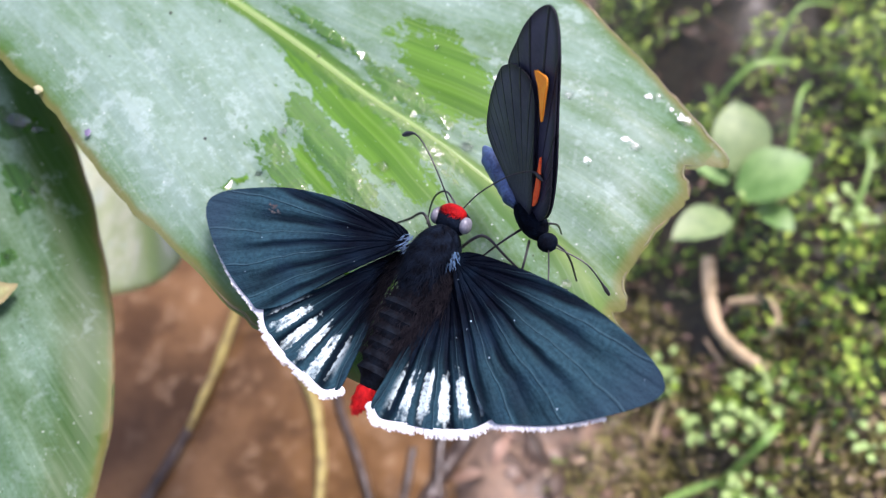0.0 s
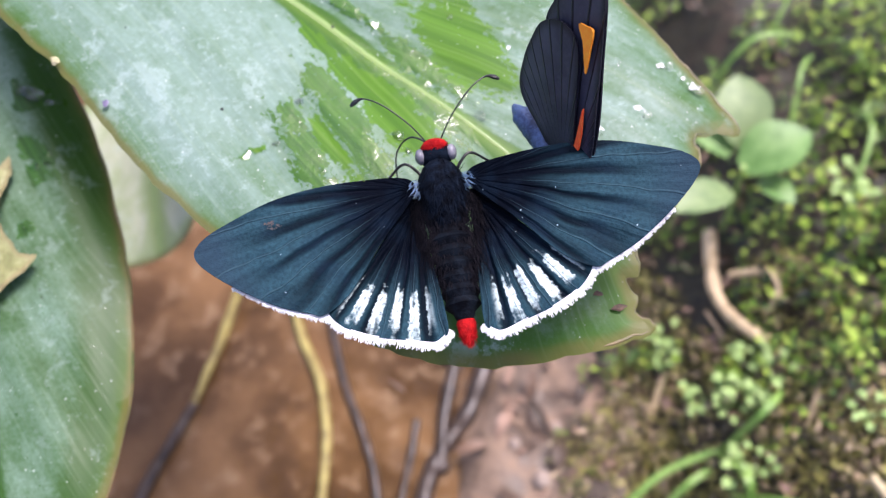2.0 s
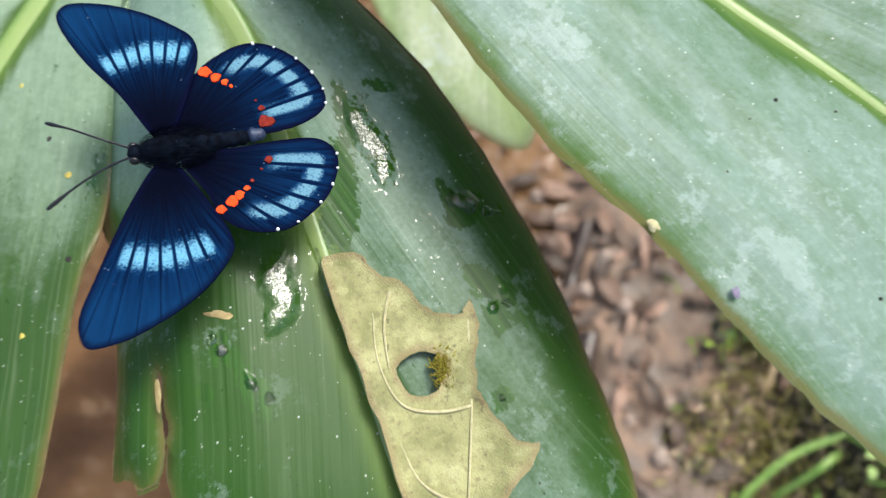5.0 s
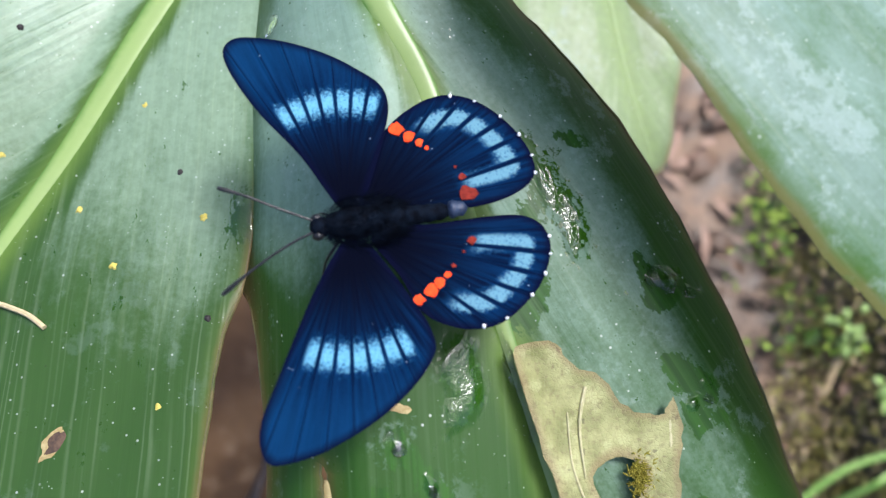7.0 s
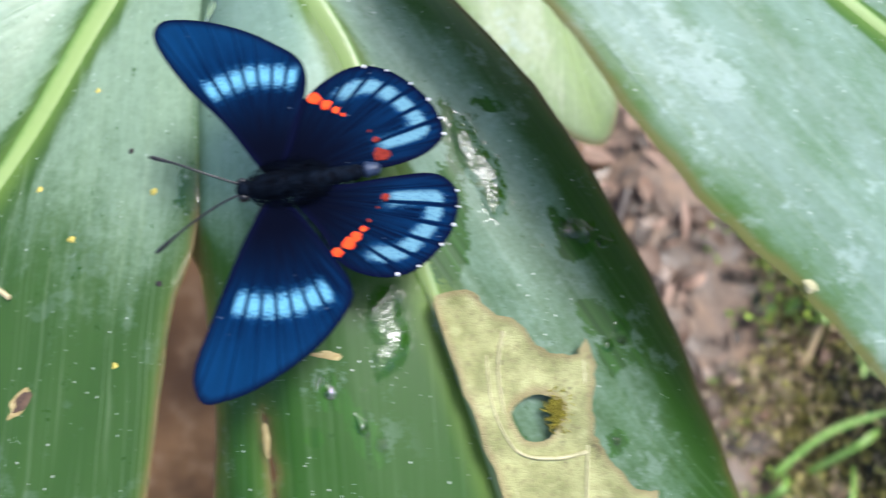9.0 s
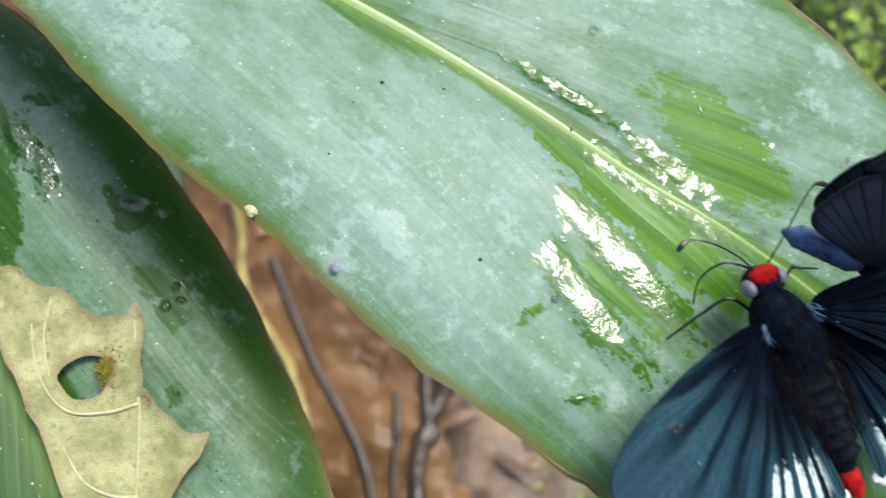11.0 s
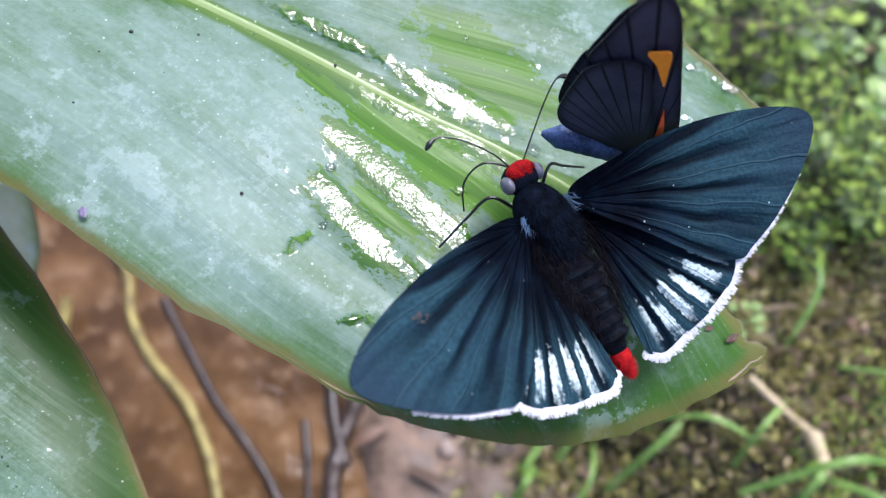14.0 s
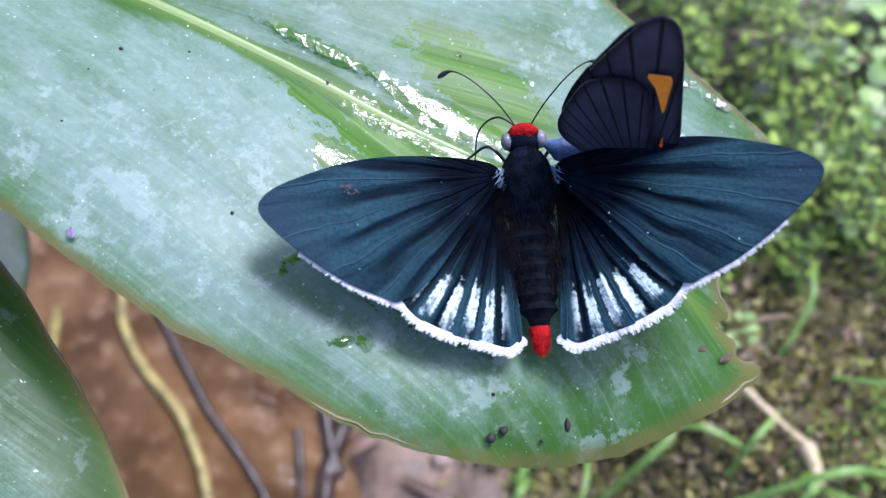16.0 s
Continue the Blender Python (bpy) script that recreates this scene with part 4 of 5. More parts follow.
for i, (x, z) in enumerate(((-0.316, -0.220), (-0.471, 0.024), (-0.400, 0.176), (-0.598, 0.099), (-0.291, 0.019), (-0.405, -0.049))):
    dome("crumb", depth_c, x, z, 0.0045, POLLEN, "tiny yellow crumb on a leaf", "crumb", "yellow crumbs", 0.6, 0.9, i + 100)
dome("purple_mark", depth_a, 0.619, -0.170, 0.0045, PURPLE, "small purple mark on a waxy leaf", "stain", "", 0.10, 0.7, 5, 1.4, 70)
dome("leaf_gall", depth_a, 0.528, -0.092, 0.006, TAN_VEIN, "pale gall on a leaf edge", "gall", "", 0.6, 0.5, 6, 1.5, -45)
dome("scar", depth_b, 0.001, -0.192, 0.0050, BROWN_SCAR, "long tan scar on a green leaf", "scar", "", 0.15, 0.9, 7, 4.6, -4)
dome("scar", depth_c, -0.443, -0.267, 0.012, BROWN_SCAR, "brown nibbled scar on a green leaf", "scar", "", 0.12, 0.6, 8, 2.4, 52)
dome("scar_hollow", depth_c, -0.443, -0.267, 0.0095, HOLLOW, "dark hollow nibbled in a leaf", "scar", "", 0.22, 0.6, 8, 2.3, 52)
dome("scar", depth_a, 1.379, -0.510, 0.0048, HOLLOW, "brown scar near a torn leaf tip", "scar", "", 0.3, 0.6, 9, 2.0, 10)
dome("scar", depth_a, 1.351, -0.490, 0.0035, HOLLOW, "small brown blotch on a leaf", "scar", "", 0.06, 0.8, 10, 1.6, 0)
dome("scar", depth_b, -0.083, -0.290, 0.0045, BROWN_SCAR, "tan split edge in a green leaf", "scar", "", 0.15, 0.5, 12, 4.5, 100)
bm = bmesh.new()
tube(bm, [rest(depth_c, x, z, 0.006)[0] for x, z in spline([(-0.570, -0.104), (-0.548, -0.107), (-0.509, -0.117), (-0.481, -0.132)], 5)], [0.0075 * U] * 3 + [0.0036 * U] * 13, 7)
tagged(link("dry_stamen", bm, STRAW), "thin dry cream-coloured stamen on a leaf", "flower part")


# ---- butterflies ----
def wing(name, outline, root, material, parent, side=1, cell=0.012, camber=0.012, lift=0.0, upright=False, thick=0.0022, label="", folds=9, crease=0.010):
    """A thin veined wing; the outline is that of a right wing. side -1 mirrors it; upright sets it in the plane of y and z."""
    edge = spline(outline, 5, True)
    bm = sheet(edge, cell)
    for v in bm.verts:
        x, y = v.co.x, v.co.y
        dx, dy = x - root[0], y - root[1]
        r, a = math.hypot(dx, dy), math.atan2(dy, dx)
        v.co.z = lift + camber * math.sin(min(1.0, r / 0.25) * math.pi) * 0.6 + crease * r * math.sin(a * folds + 3 * noise.noise((a * 2, r * 9, 0.0)))
    bmesh.ops.solidify(bm, geom=bm.faces[:], thickness=thick)
    flat = [(v.co.x, v.co.y) for v in bm.verts]
    for v in bm.verts:
        x, y, z = v.co
        v.co = (Vector((side * (0.004 + z), x, y)) if upright else Vector((side * x, y, z))) * U
    ob = part(name, bm, material, parent, label)
    p = np.array(flat) - np.array(root)
    field(ob, "ang", np.arctan2(p[:, 1], p[:, 0]))
    field(ob, "rad", np.hypot(p[:, 0], p[:, 1]))
    field(ob, "rim", to_line(flat, edge + edge[:1])[0])
    return ob


def fringe(line, length, parent, side, seed, fade=0.0):
    """White scale tufts along a wing's margin."""
    rnd = random.Random(seed)
    bm = bmesh.new()
    pts = spline(line, 10)
    n = len(pts)
    for i in range(n - 1):
        way = (pts[i + 1] - pts[i]).normalized()
        out = Vector((way.y, -way.x))
        for s in range(8):
            p = pts[i].lerp(pts[i + 1], rnd.random())
            size = length * (rnd.uniform(0.30, 0.62) if s < 4 else rnd.uniform(0.5, 1.15)) * (1 - fade * i / n)
            w = 0.0015 if s < 4 else 0.0008
            tip = p + out * size + way * rnd.uniform(-0.003, 0.003)
            for z in (0.0008, -0.0030):
                q = [p - out * 0.003 - way * w, p - out * 0.003 + way * w, tip + way * w * 0.55, tip - way * w * 0.55]
                bm.faces.new([bm.verts.new(Vector((side * v.x, v.y, z + rnd.uniform(-0.0006, 0.0012))) * U) for v in q])
    part("fringe", bm, FRINGE, parent, "white hairy fringe", False)


def limb(name, points, radius, parent, material=None, label="", steps=6, taper=0.55):
    bm = bmesh.new()
    pts = spline([Vector(p) * U for p in points], steps)
    tube(bm, pts, [0.72 * radius * U * (1 - (1 - taper) * i / len(pts)) for i in range(len(pts))], 7)
    return part(name, bm, material or CHITIN, parent, label)


def antenna(points, parent, club=0.0034, thin=0.0010):
    bm = bmesh.new()
    pts = spline([Vector(p) * U for p in points], 9)
    n = len(pts)
    tube(bm, pts, [U * (thin + (club - thin) * max(0.0, 1 - abs(i / n - 0.86) / 0.15)) for i in range(n)], 7)
    part("antenna", bm, CHITIN, parent, "thin black clubbed antenna")


def fur(centre, size, count, length, parent, material, seed, way=(0, -1, 0.25), stand=0.7):
    """Short hairs over an egg-shaped body, combed backwards."""
    rnd = random.Random(seed)
    bm = bmesh.new()
    for _ in range(count):
        d = Vector((rnd.gauss(0, 1), rnd.gauss(0, 1), abs(rnd.gauss(0, 1)) + 0.1)).normalized()
        p = Vector((centre[i] + d[i] * size[i] * 0.97 for i in range(3)))
        tip = p + (Vector(way) + d * stand + Vector((rnd.gauss(0, 0.3), rnd.gauss(0, 0.3), rnd.gauss(0, 0.2)))).normalized() * length * rnd.uniform(0.6, 1.2)
        s = d.cross(Vector(way)).normalized() * 0.0008
        bm.faces.new([bm.verts.new(v * U) for v in (p - s, p + s, tip)])
    part("hair", bm, material, parent, "", False)


def abdomen(name, start, end, radii, material, parent, rings=8, label="", swell=0.06):
    """A tapered body with swollen rings."""
    a, b = Vector(start) * U, Vector(end) * U
    pts, rad, n = [], [], rings * 4
    for i in range(n + 1):
        t = i / n
        r = radii[0] + (radii[1] - radii[0]) * t
        r *= (1 - swell * math.cos(t * rings * 2 * math.pi)) * min(1.0, 0.55 + 3 * t, 0.25 + 4 * (1 - t))
        pts.append(a.lerp(b, t))
        rad.append(r * U)
    bm = bmesh.new()
    tube(bm, pts, rad, 14)
    return part(name, bm, material, parent, label)


def skipper():
    """The dark skipper with spread wings, red head and tail, white fringes."""
    root = tagged(new("butterfly"), "blue-black butterfly with red head and tail, white-fringed wings", "butterfly")
    bm = bmesh.new()
    ball(bm, Vector((0, 0.062, 0.0)) * U, Vector((0.036, 0.058, 0.036)) * U, None, 20, 14)
    part("thorax", bm, FUR_BLACK, root, "furry blue-black thorax")
    fur((0, 0.062, 0.0), (0.036, 0.058, 0.036), 1900, 0.019, root, FUR_BLACK, 1, (0, -1, 0.05), 0.25)
    fur((0, 0.012, 0.007), (0.058, 0.085, 0.013), 2600, 0.032, root, BROWN_FUR, 9, (0, -1, 0.0), 0.2)
    abdomen("abdomen", (0, 0.02, -0.002), (0, -0.120, -0.006), (0.034, 0.020), BELLY, root, 8, "ringed black abdomen", 0.10)
    abdomen("tail_tip", (0, -0.106, -0.006), (0, -0.147, -0.010), (0.0155, 0.0065), RED_FUR, root, 1, "bright red tail tip")
    fur((0, -0.127, -0.008), (0.0115, 0.018, 0.011), 500, 0.008, root, RED_FUR, 12, (0, -1, 0.0), 0.25)
    bm = bmesh.new()
    ball(bm, Vector((0, 0.128, 0.0)) * U, Vector((0.025, 0.020, 0.021)) * U)
    head = part("head", bm, FUR_BLACK, root)
    bm = bmesh.new()
    ball(bm, Vector((0, 0.135, 0.0095)) * U, Vector((0.0195, 0.0125, 0.0135)) * U)
    part("crown", bm, RED_FUR, head, "bright red crown")
    fur((0, 0.135, 0.0095), (0.0195, 0.0125, 0.0135), 420, 0.0050, head, RED_FUR, 2, (0, -1, 0.3), 0.3)
    for s in (-1, 1):
        bm = bmesh.new()
        ball(bm, Vector((s * 0.0215, 0.126, 0.005)) * U, Vector((0.0080, 0.0115, 0.012)) * U)
        part("eye", bm, EYE, head, "grey round eye")
        antenna([(s * 0.010, 0.144, 0.012), (s * 0.030, 0.166, 0.032), (s * 0.060, 0.193, 0.046), (s * 0.086, 0.208, 0.048), (s * 0.104, 0.202, 0.045)], root, 0.0038)
        limb("foreleg", [(s * 0.02, 0.10, -0.015), (s * 0.045, 0.125, -0.005), (s * 0.075, 0.118, -0.03), (s * 0.115, 0.105, -0.058)], 0.0034, root)
        limb("midleg", [(s * 0.02, 0.06, -0.02), (s * 0.06, 0.06, -0.02), (s * 0.10, 0.02, -0.058)], 0.004, root)
        limb("hindleg", [(s * 0.02, 0.02, -0.02), (s * 0.06, -0.03, -0.025), (s * 0.09, -0.09, -0.06)], 0.004, root)
    limb("proboscis", [(0, 0.144, -0.004), (-0.03, 0.165, -0.004), (-0.055, 0.158, -0.028), (-0.062, 0.13, -0.060)], 0.0022, root, None, "thin black proboscis", 10, 0.7)
    fore = [(0.0, 0.072), (0.014, 0.090), (0.075, 0.0915), (0.154, 0.0845), (0.221, 0.068), (0.268, 0.048), (0.291, 0.030), (0.2945, 0.013), (0.279, -0.008), (0.245, -0.036), (0.198, -0.065),
            (0.158, -0.081), (0.137, -0.086), (0.10, -0.06), (0.055, 0.0), (0.018, 0.045)]
    hind = [(0.0, 0.062), (0.035, 0.03), (0.08, -0.03), (0.125, -0.068), (0.135, -0.082), (0.116, -0.105), (0.081, -0.122), (0.043, -0.132), (0.010, -0.141), (-0.005, -0.135), (-0.012, -0.125), (-0.010, -0.08), (-0.004, -0.01)]
    wings = []
    for s in (1, -1):
        f = wing("forewing", fore, (0.0, 0.075), FORE_WING, root, s, 0.012, 0.014, 0.005, label="blue-black forewing with teal sheen", folds=11)
        fringe([(0.250, -0.033), (0.198, -0.066), (0.158, -0.082), (0.137, -0.087)][::-1], 0.008, f, s, 5, 0.7)
        h = wing("hindwing", hind, (0.005, 0.050), HIND_WING, root, s, 0.012, 0.010, -0.003, label="blue-black hindwing with white streaks", folds=13)
        fringe([(0.136, -0.083), (0.117, -0.106), (0.082, -0.123), (0.043, -0.133), (0.010, -0.142), (-0.005, -0.136), (-0.011, -0.127)][::-1], 0.0088, h, s, 6)
        rnd = random.Random(31)
        bm = bmesh.new()
        for _ in range(60):
            p = Vector((s * rnd.uniform(-0.006, 0.008), rnd.uniform(0.062, 0.086), rnd.uniform(0.004, 0.010)))
            tip = p + Vector((s * rnd.uniform(0.002, 0.008), rnd.uniform(-0.011, -0.003), rnd.uniform(0.0, 0.0015)))
            bm.faces.new([bm.verts.new(v * U) for v in (p - Vector((0.0009, 0, 0)), p + Vector((0.0009, 0, 0)), tip)])
        part("shoulder_tuft", bm, TUFT, f, "pale blue hair tuft at the wing root", False)
        if s < 0:
            bm = bmesh.new()
            rnd = random.Random(77)
            for _ in range(90):
                p = Vector((-0.185 + rnd.gauss(0, 0.008), 0.046 + rnd.gauss(0, 0.005), 0.0))
                p.z = 0.0085 + 0.0012 * rnd.random()
                a, r = rnd.uniform(0, 6.28), rnd.uniform(0.0012, 0.0030)
                bm.faces.new([bm.verts.new((p + Vector((math.cos(a + k) * r, math.sin(a + k) * r, rnd.uniform(-0.0004, 0.0004)))) * U) for k in (0.0, 2.1, 4.2)])
            part("blemish", bm, BLEMISH, f, "worn brownish patch")
        wings += [(f, s), (h, s)]
    return root, wings


def blue_butterfly():
    """The metallic blue butterfly at rest on the deep green leaf."""
    root = tagged(new("butterfly"), "metallic blue butterfly with pale blue bands and orange spots, wings spread", "butterfly")
    fore_r = [(0.020, 0.014), (0.095, 0.056), (0.155, 0.099), (0.206, 0.127), (0.24, 0.138), (0.258, 0.132), (0.265, 0.113), (0.257, 0.072), (0.233, 0.015), (0.205, -0.027), (0.179, -0.054), (0.152, -0.061), (0.121, -0.054), (0.069, -0.033), (0.020, -0.008)]
    hind_r = [(0.010, -0.004), (0.076, -0.030), (0.117, -0.051), (0.145, -0.087), (0.159, -0.127), (0.152, -0.165), (0.123, -0.203), (0.088, -0.227), (0.051, -0.237), (0.029, -0.227), (0.013, -0.195), (0.006, -0.156), (0.006, -0.119), (0.004, -0.06)]
    fore_l = [(0.020, 0.018), (0.064, 0.051), (0.11, 0.078), (0.175, 0.113), (0.22, 0.136), (0.249, 0.139), (0.268, 0.13), (0.269, 0.103), (0.261, 0.062), (0.236, 0.003), (0.205, -0.043), (0.171, -0.073), (0.146, -0.075), (0.112, -0.062), (0.040, -0.023), (0.02, -0.005)]
    hind_l = [(0.010, -0.018), (0.07, -0.046), (0.116, -0.066), (0.138, -0.096), (0.147, -0.131), (0.141, -0.168), (0.11, -0.211), (0.08, -0.231), (0.05, -0.239), (0.026, -0.23), (0.012, -0.206), (0.009, -0.16), (0.010, -0.1)]
    for s, fo, hi in ((1, fore_r, hind_r), (-1, fore_l, hind_l)):
        wing("forewing", fo, (0.012, 0.010), BLUE_FORE, root, s, 0.012, 0.006, 0.006, label="deep blue forewing with a pale blue band", folds=12, crease=0.005)
        h = wing("hindwing", hi, (0.012, -0.010), BLUE_HIND, root, s, 0.012, 0.006, -0.001, label="deep blue hindwing with orange spots", folds=12, crease=0.004)
        spots = ([(0.118, -0.066, 0.0105), (0.107, -0.081, 0.009), (0.097, -0.093, 0.006), (0.089, -0.102, 0.003), (0.023, -0.145, 0.012), (0.046, -0.141, 0.005), (0.060, -0.134, 0.002)] if s > 0 else
                 [(0.103, -0.064, 0.008), (0.093, -0.081, 0.009), (0.085, -0.093, 0.007), (0.076, -0.104, 0.005), (0.037, -0.140, 0.006), (0.066, -0.113, 0.003), (0.050, -0.128, 0.002)])
        for n, (x, y, r) in enumerate(spots):
            bm = bmesh.new()
            rnd = random.Random(n + 7 * s)
            ring = [(r * rnd.uniform(0.62, 1.15) * math.cos(a), r * rnd.uniform(0.62, 1.15) * math.sin(a)) for a in (2 * math.pi * i / 11 for i in range(11))]
            top = [bm.verts.new(Vector((s * x + dx, y + dy, 0.0050)) * U) for dx, dy in ring]
            low = [bm.verts.new(Vector((s * x + dx * 1.05, y + dy * 1.05, -0.002)) * U) for dx, dy in ring]
            bm.faces.new(top)
            for i in range(11):
                bm.faces.new((top[i], low[i], low[(i + 1) % 11], top[(i + 1) % 11]))
            part("orange_spot", bm, ORANGE if n < 4 else DULL_RED, h, "bright orange spot" if n < 4 else "dull red spot", False)
        edge = spline(hi, 5, True)
        run = [p for p in edge if p.y < -0.12 and p.x > 0.028]
        for i in range(2, len(run) - 2, 4):
            bm = bmesh.new()
            ball(bm, Vector((s * run[i].x * 0.985, run[i].y, 0.003)) * U, Vector((0.0017 + 0.0007 * (i % 3), 0.0024, 0.002)) * U, None, 8, 6)
            part("margin_dot", bm, WHITE_DOT, h, "small white margin dot")
    bm = bmesh.new()
    ball(bm, Vector((0.002, 0.0, 0.006)) * U, Vector((0.020, 0.042, 0.020)) * U, None, 18, 12)
    part("thorax", bm, DARK_FUR, root, "furry black thorax")
    fur((0.002, 0.0, 0.006), (0.020, 0.042, 0.020), 700, 0.009, root, DARK_FUR, 3)
    fur((0.003, -0.010, 0.004), (0.036, 0.058, 0.010), 1100, 0.020, root, DARK_FUR, 4, (0, -1, 0.0), 0.25)
    abdomen("abdomen", (0.003, -0.03, 0.004), (0.006, -0.128, -0.002), (0.014, 0.010), DARK_FUR, root, 7, "black ringed abdomen")
    abdomen("abdomen_tip", (0.006, -0.116, 0.001), (0.006, -0.142, -0.001), (0.0125, 0.008), DUSK_BLUE, root, 2, "dusky blue abdomen tip")
    bm = bmesh.new()
    ball(bm, Vector((0.003, 0.043, 0.004)) * U, Vector((0.014, 0.013, 0.013)) * U)
    head = part("head", bm, DARK_FUR, root)
    for s in (-1, 1):
        bm = bmesh.new()
        ball(bm, Vector((0.003 + s * 0.011, 0.046, 0.005)) * U, Vector((0.006, 0.008, 0.008)) * U)
        part("eye", bm, CHITIN, head, "glossy dark eye")
        limb("leg", [(s * 0.012, 0.02, -0.01), (s * 0.03, 0.04, -0.03), (s * 0.04, 0.05, -0.085)], 0.003, root)
    antenna([(0.011, 0.050, 0.008), (0.030, 0.090, 0.015), (0.048, 0.125, 0.02), (0.063, 0.158, 0.02)], root, 0.0034, 0.0017)
    antenna([(-0.003, 0.050, 0.008), (-0.016, 0.080, 0.015), (-0.040, 0.122, 0.02), (-0.068, 0.164, 0.02)], root, 0.0034, 0.0017)
    root.matrix_world = held(-0.0563, 0.8576, 0.0184, -28.79, -71.93, 125.76) @ Matrix.Diagonal((0.87, 0.87, 0.87, 1))
    return root


def slate_butterfly():
    """The slate-black butterfly with orange bars that holds its wings closed over its back."""
    root = tagged(new("butterfly"), "slate-black butterfly with orange wing bars, wings folded upright", "butterfly")
    fore = [(0.0, 0.045), (-0.05, 0.10), (-0.10, 0.16), (-0.128, 0.19), (-0.126, 0.229), (-0.118, 0.273), (-0.107, 0.297), (-0.094, 0.305), (-0.080, 0.299), (-0.060, 0.273), (-0.025, 0.206), (0.019, 0.117), (0.030, 0.075), (0.018, 0.045)]
    hind = [(-0.005, 0.040), (-0.063, 0.058), (-0.108, 0.074), (-0.126, 0.094), (-0.131, 0.125), (-0.131, 0.160), (-0.126, 0.190), (-0.098, 0.214), (-0.062, 0.205), (-0.030, 0.150), (0.0, 0.09), (0.010, 0.055)]
    for s in (1, -1):
        f = wing("forewing", fore, (0.012, 0.045), SLATE, root, s, 0.014, 0.0, 0.0, True, label="slate-black forewing with orange bar", folds=9)
        wing("hindwing", hind, (0.0, 0.045), SLATE, root, s, 0.014, 0.004, 0.006, True, label="slate-black veined hindwing", folds=9)
        for name, ring, mat in (("orange_patch", [(-0.076, 0.229), (-0.066, 0.235), (-0.053, 0.238), (-0.044, 0.214), (-0.035, 0.185), (-0.046, 0.198), (-0.060, 0.216)], AMBER),
                                ("red_bar", [(-0.014, 0.142), (-0.009, 0.134), (0.002, 0.112), (0.010, 0.088), (0.010, 0.072), (0.004, 0.074), (-0.002, 0.100)], RED_BAR)):
            bm = bmesh.new()
            ring = spline(ring, 3, True)
            top = [bm.verts.new(Vector((s * 0.0096, a, b)) * U) for a, b in ring]
            low = [bm.verts.new(Vector((s * 0.0068, a, b)) * U) for a, b in ring]
            bm.faces.new(top)
            n = len(ring)
            for i in range(n):
                bm.faces.new((top[i], low[i], low[(i + 1) % n], top[(i + 1) % n]))
            part(name, bm, mat, f, "bright orange wing mark", False)
        limb("leg", [(s * 0.010, 0.03, 0.02), (s * 0.035, 0.06, 0.01), (s * 0.055, 0.085, -0.038)], 0.0028, root)
        limb("leg", [(s * 0.010, 0.01, 0.02), (s * 0.045, 0.015, 0.01), (s * 0.075, 0.01, -0.038)], 0.0028, root)
        antenna([(s * 0.006, 0.062, 0.042), (s * 0.03, 0.10, 0.045), (s * 0.05, 0.14, 0.02)], root, 0.003)
    bm = bmesh.new()
    ball(bm, Vector((0, 0.008, 0.036)) * U, Vector((0.019, 0.034, 0.020)) * U, None, 16, 10)
    part("thorax", bm, DARK_FUR, root, "furry black thorax")
    fur((0, 0.008, 0.036), (0.019, 0.034, 0.020), 350, 0.010, root, DARK_FUR, 8)
    abdomen("abdomen", (0, -0.015, 0.036), (0, -0.124, 0.030), (0.020, 0.014), SLATE_BODY, root, 8, "slate-blue ringed abdomen", 0.03)
    bm = bmesh.new()
    ball(bm, Vector((0, 0.050, 0.040)) * U, Vector((0.014, 0.013, 0.013)) * U)
    part("head", bm, DARK_FUR, root)
    return root


SKIPPER, SKIPPER_WINGS = skipper()
blue_butterfly()
SLATE_FLY = slate_butterfly()


# ---- on the ground ----
def lying(points, z_lift=0.0):
    return [Vector((x, y, max(ground_height(x, y), 0.0) + z_lift)) for x, y in points]


def stick(name, label, category, points, radius, material, lift=0.002, taper=0.5):
    bm = bmesh.new()
    pts = spline([p if len(p) == 3 else lying([p], lift)[0] for p in points], 8)
    rnd = random.Random(len(points))
    tube(bm, pts, [radius * (1 - (1 - taper) * i / len(pts)) * rnd.uniform(0.85, 1.15) for i in range(len(pts))], 9)
    return tagged(link(name, bm, material), label, category)


def blade_of_grass(points, width, material=None, label="bent green grass blade on the mossy bank"):
    bm = bmesh.new()
    pts = spline(points, 8)
    n = len(pts)
    tube(bm, pts, [width * min(1.0, 4 * (1 - i / n) + 0.05) for i in range(n)], 6, True, 0.22)
    return tagged(link("grass_blade", bm, material or GRASS), label, "grass", "grass on the bank")


stick("curved_twig", "pale dry curved twig on the moss", "twig", [(0.1661, 0.1020), (0.1644, 0.0815), (0.1663, 0.0704), (0.1708, 0.0596), (0.1768, 0.0532)], 0.0025, TWIG, 0.009, 0.9)
stick("curved_twig", "pale dry curved twig on the moss", "twig", [(0.1700, 0.0812), (0.1805, 0.0772), (0.1826, 0.0695), (0.1778, 0.0634)], 0.0015, TWIG, 0.008)
stick("dry_twig", "short pinkish dry stem on mud", "twig", [(0.1486, 0.0593), (0.1440, 0.0495), (0.1400, 0.0392)], 0.0019, TWIG, 0.003)
stick("vine", "yellow-green vine stem over the water", "vine", [(-0.010, 0.135, 0.012), (-0.0081, 0.1170, 0.003), (-0.0085, 0.0985, 0.003), (-0.0030, 0.0800, 0.003), (0.0080, 0.0575, 0.003), (0.0125, 0.0370, 0.003), (0.0135, 0.0140, 0.003), (0.012, -0.03, 0.003)], 0.0023, VINE, 0.002, 0.8)
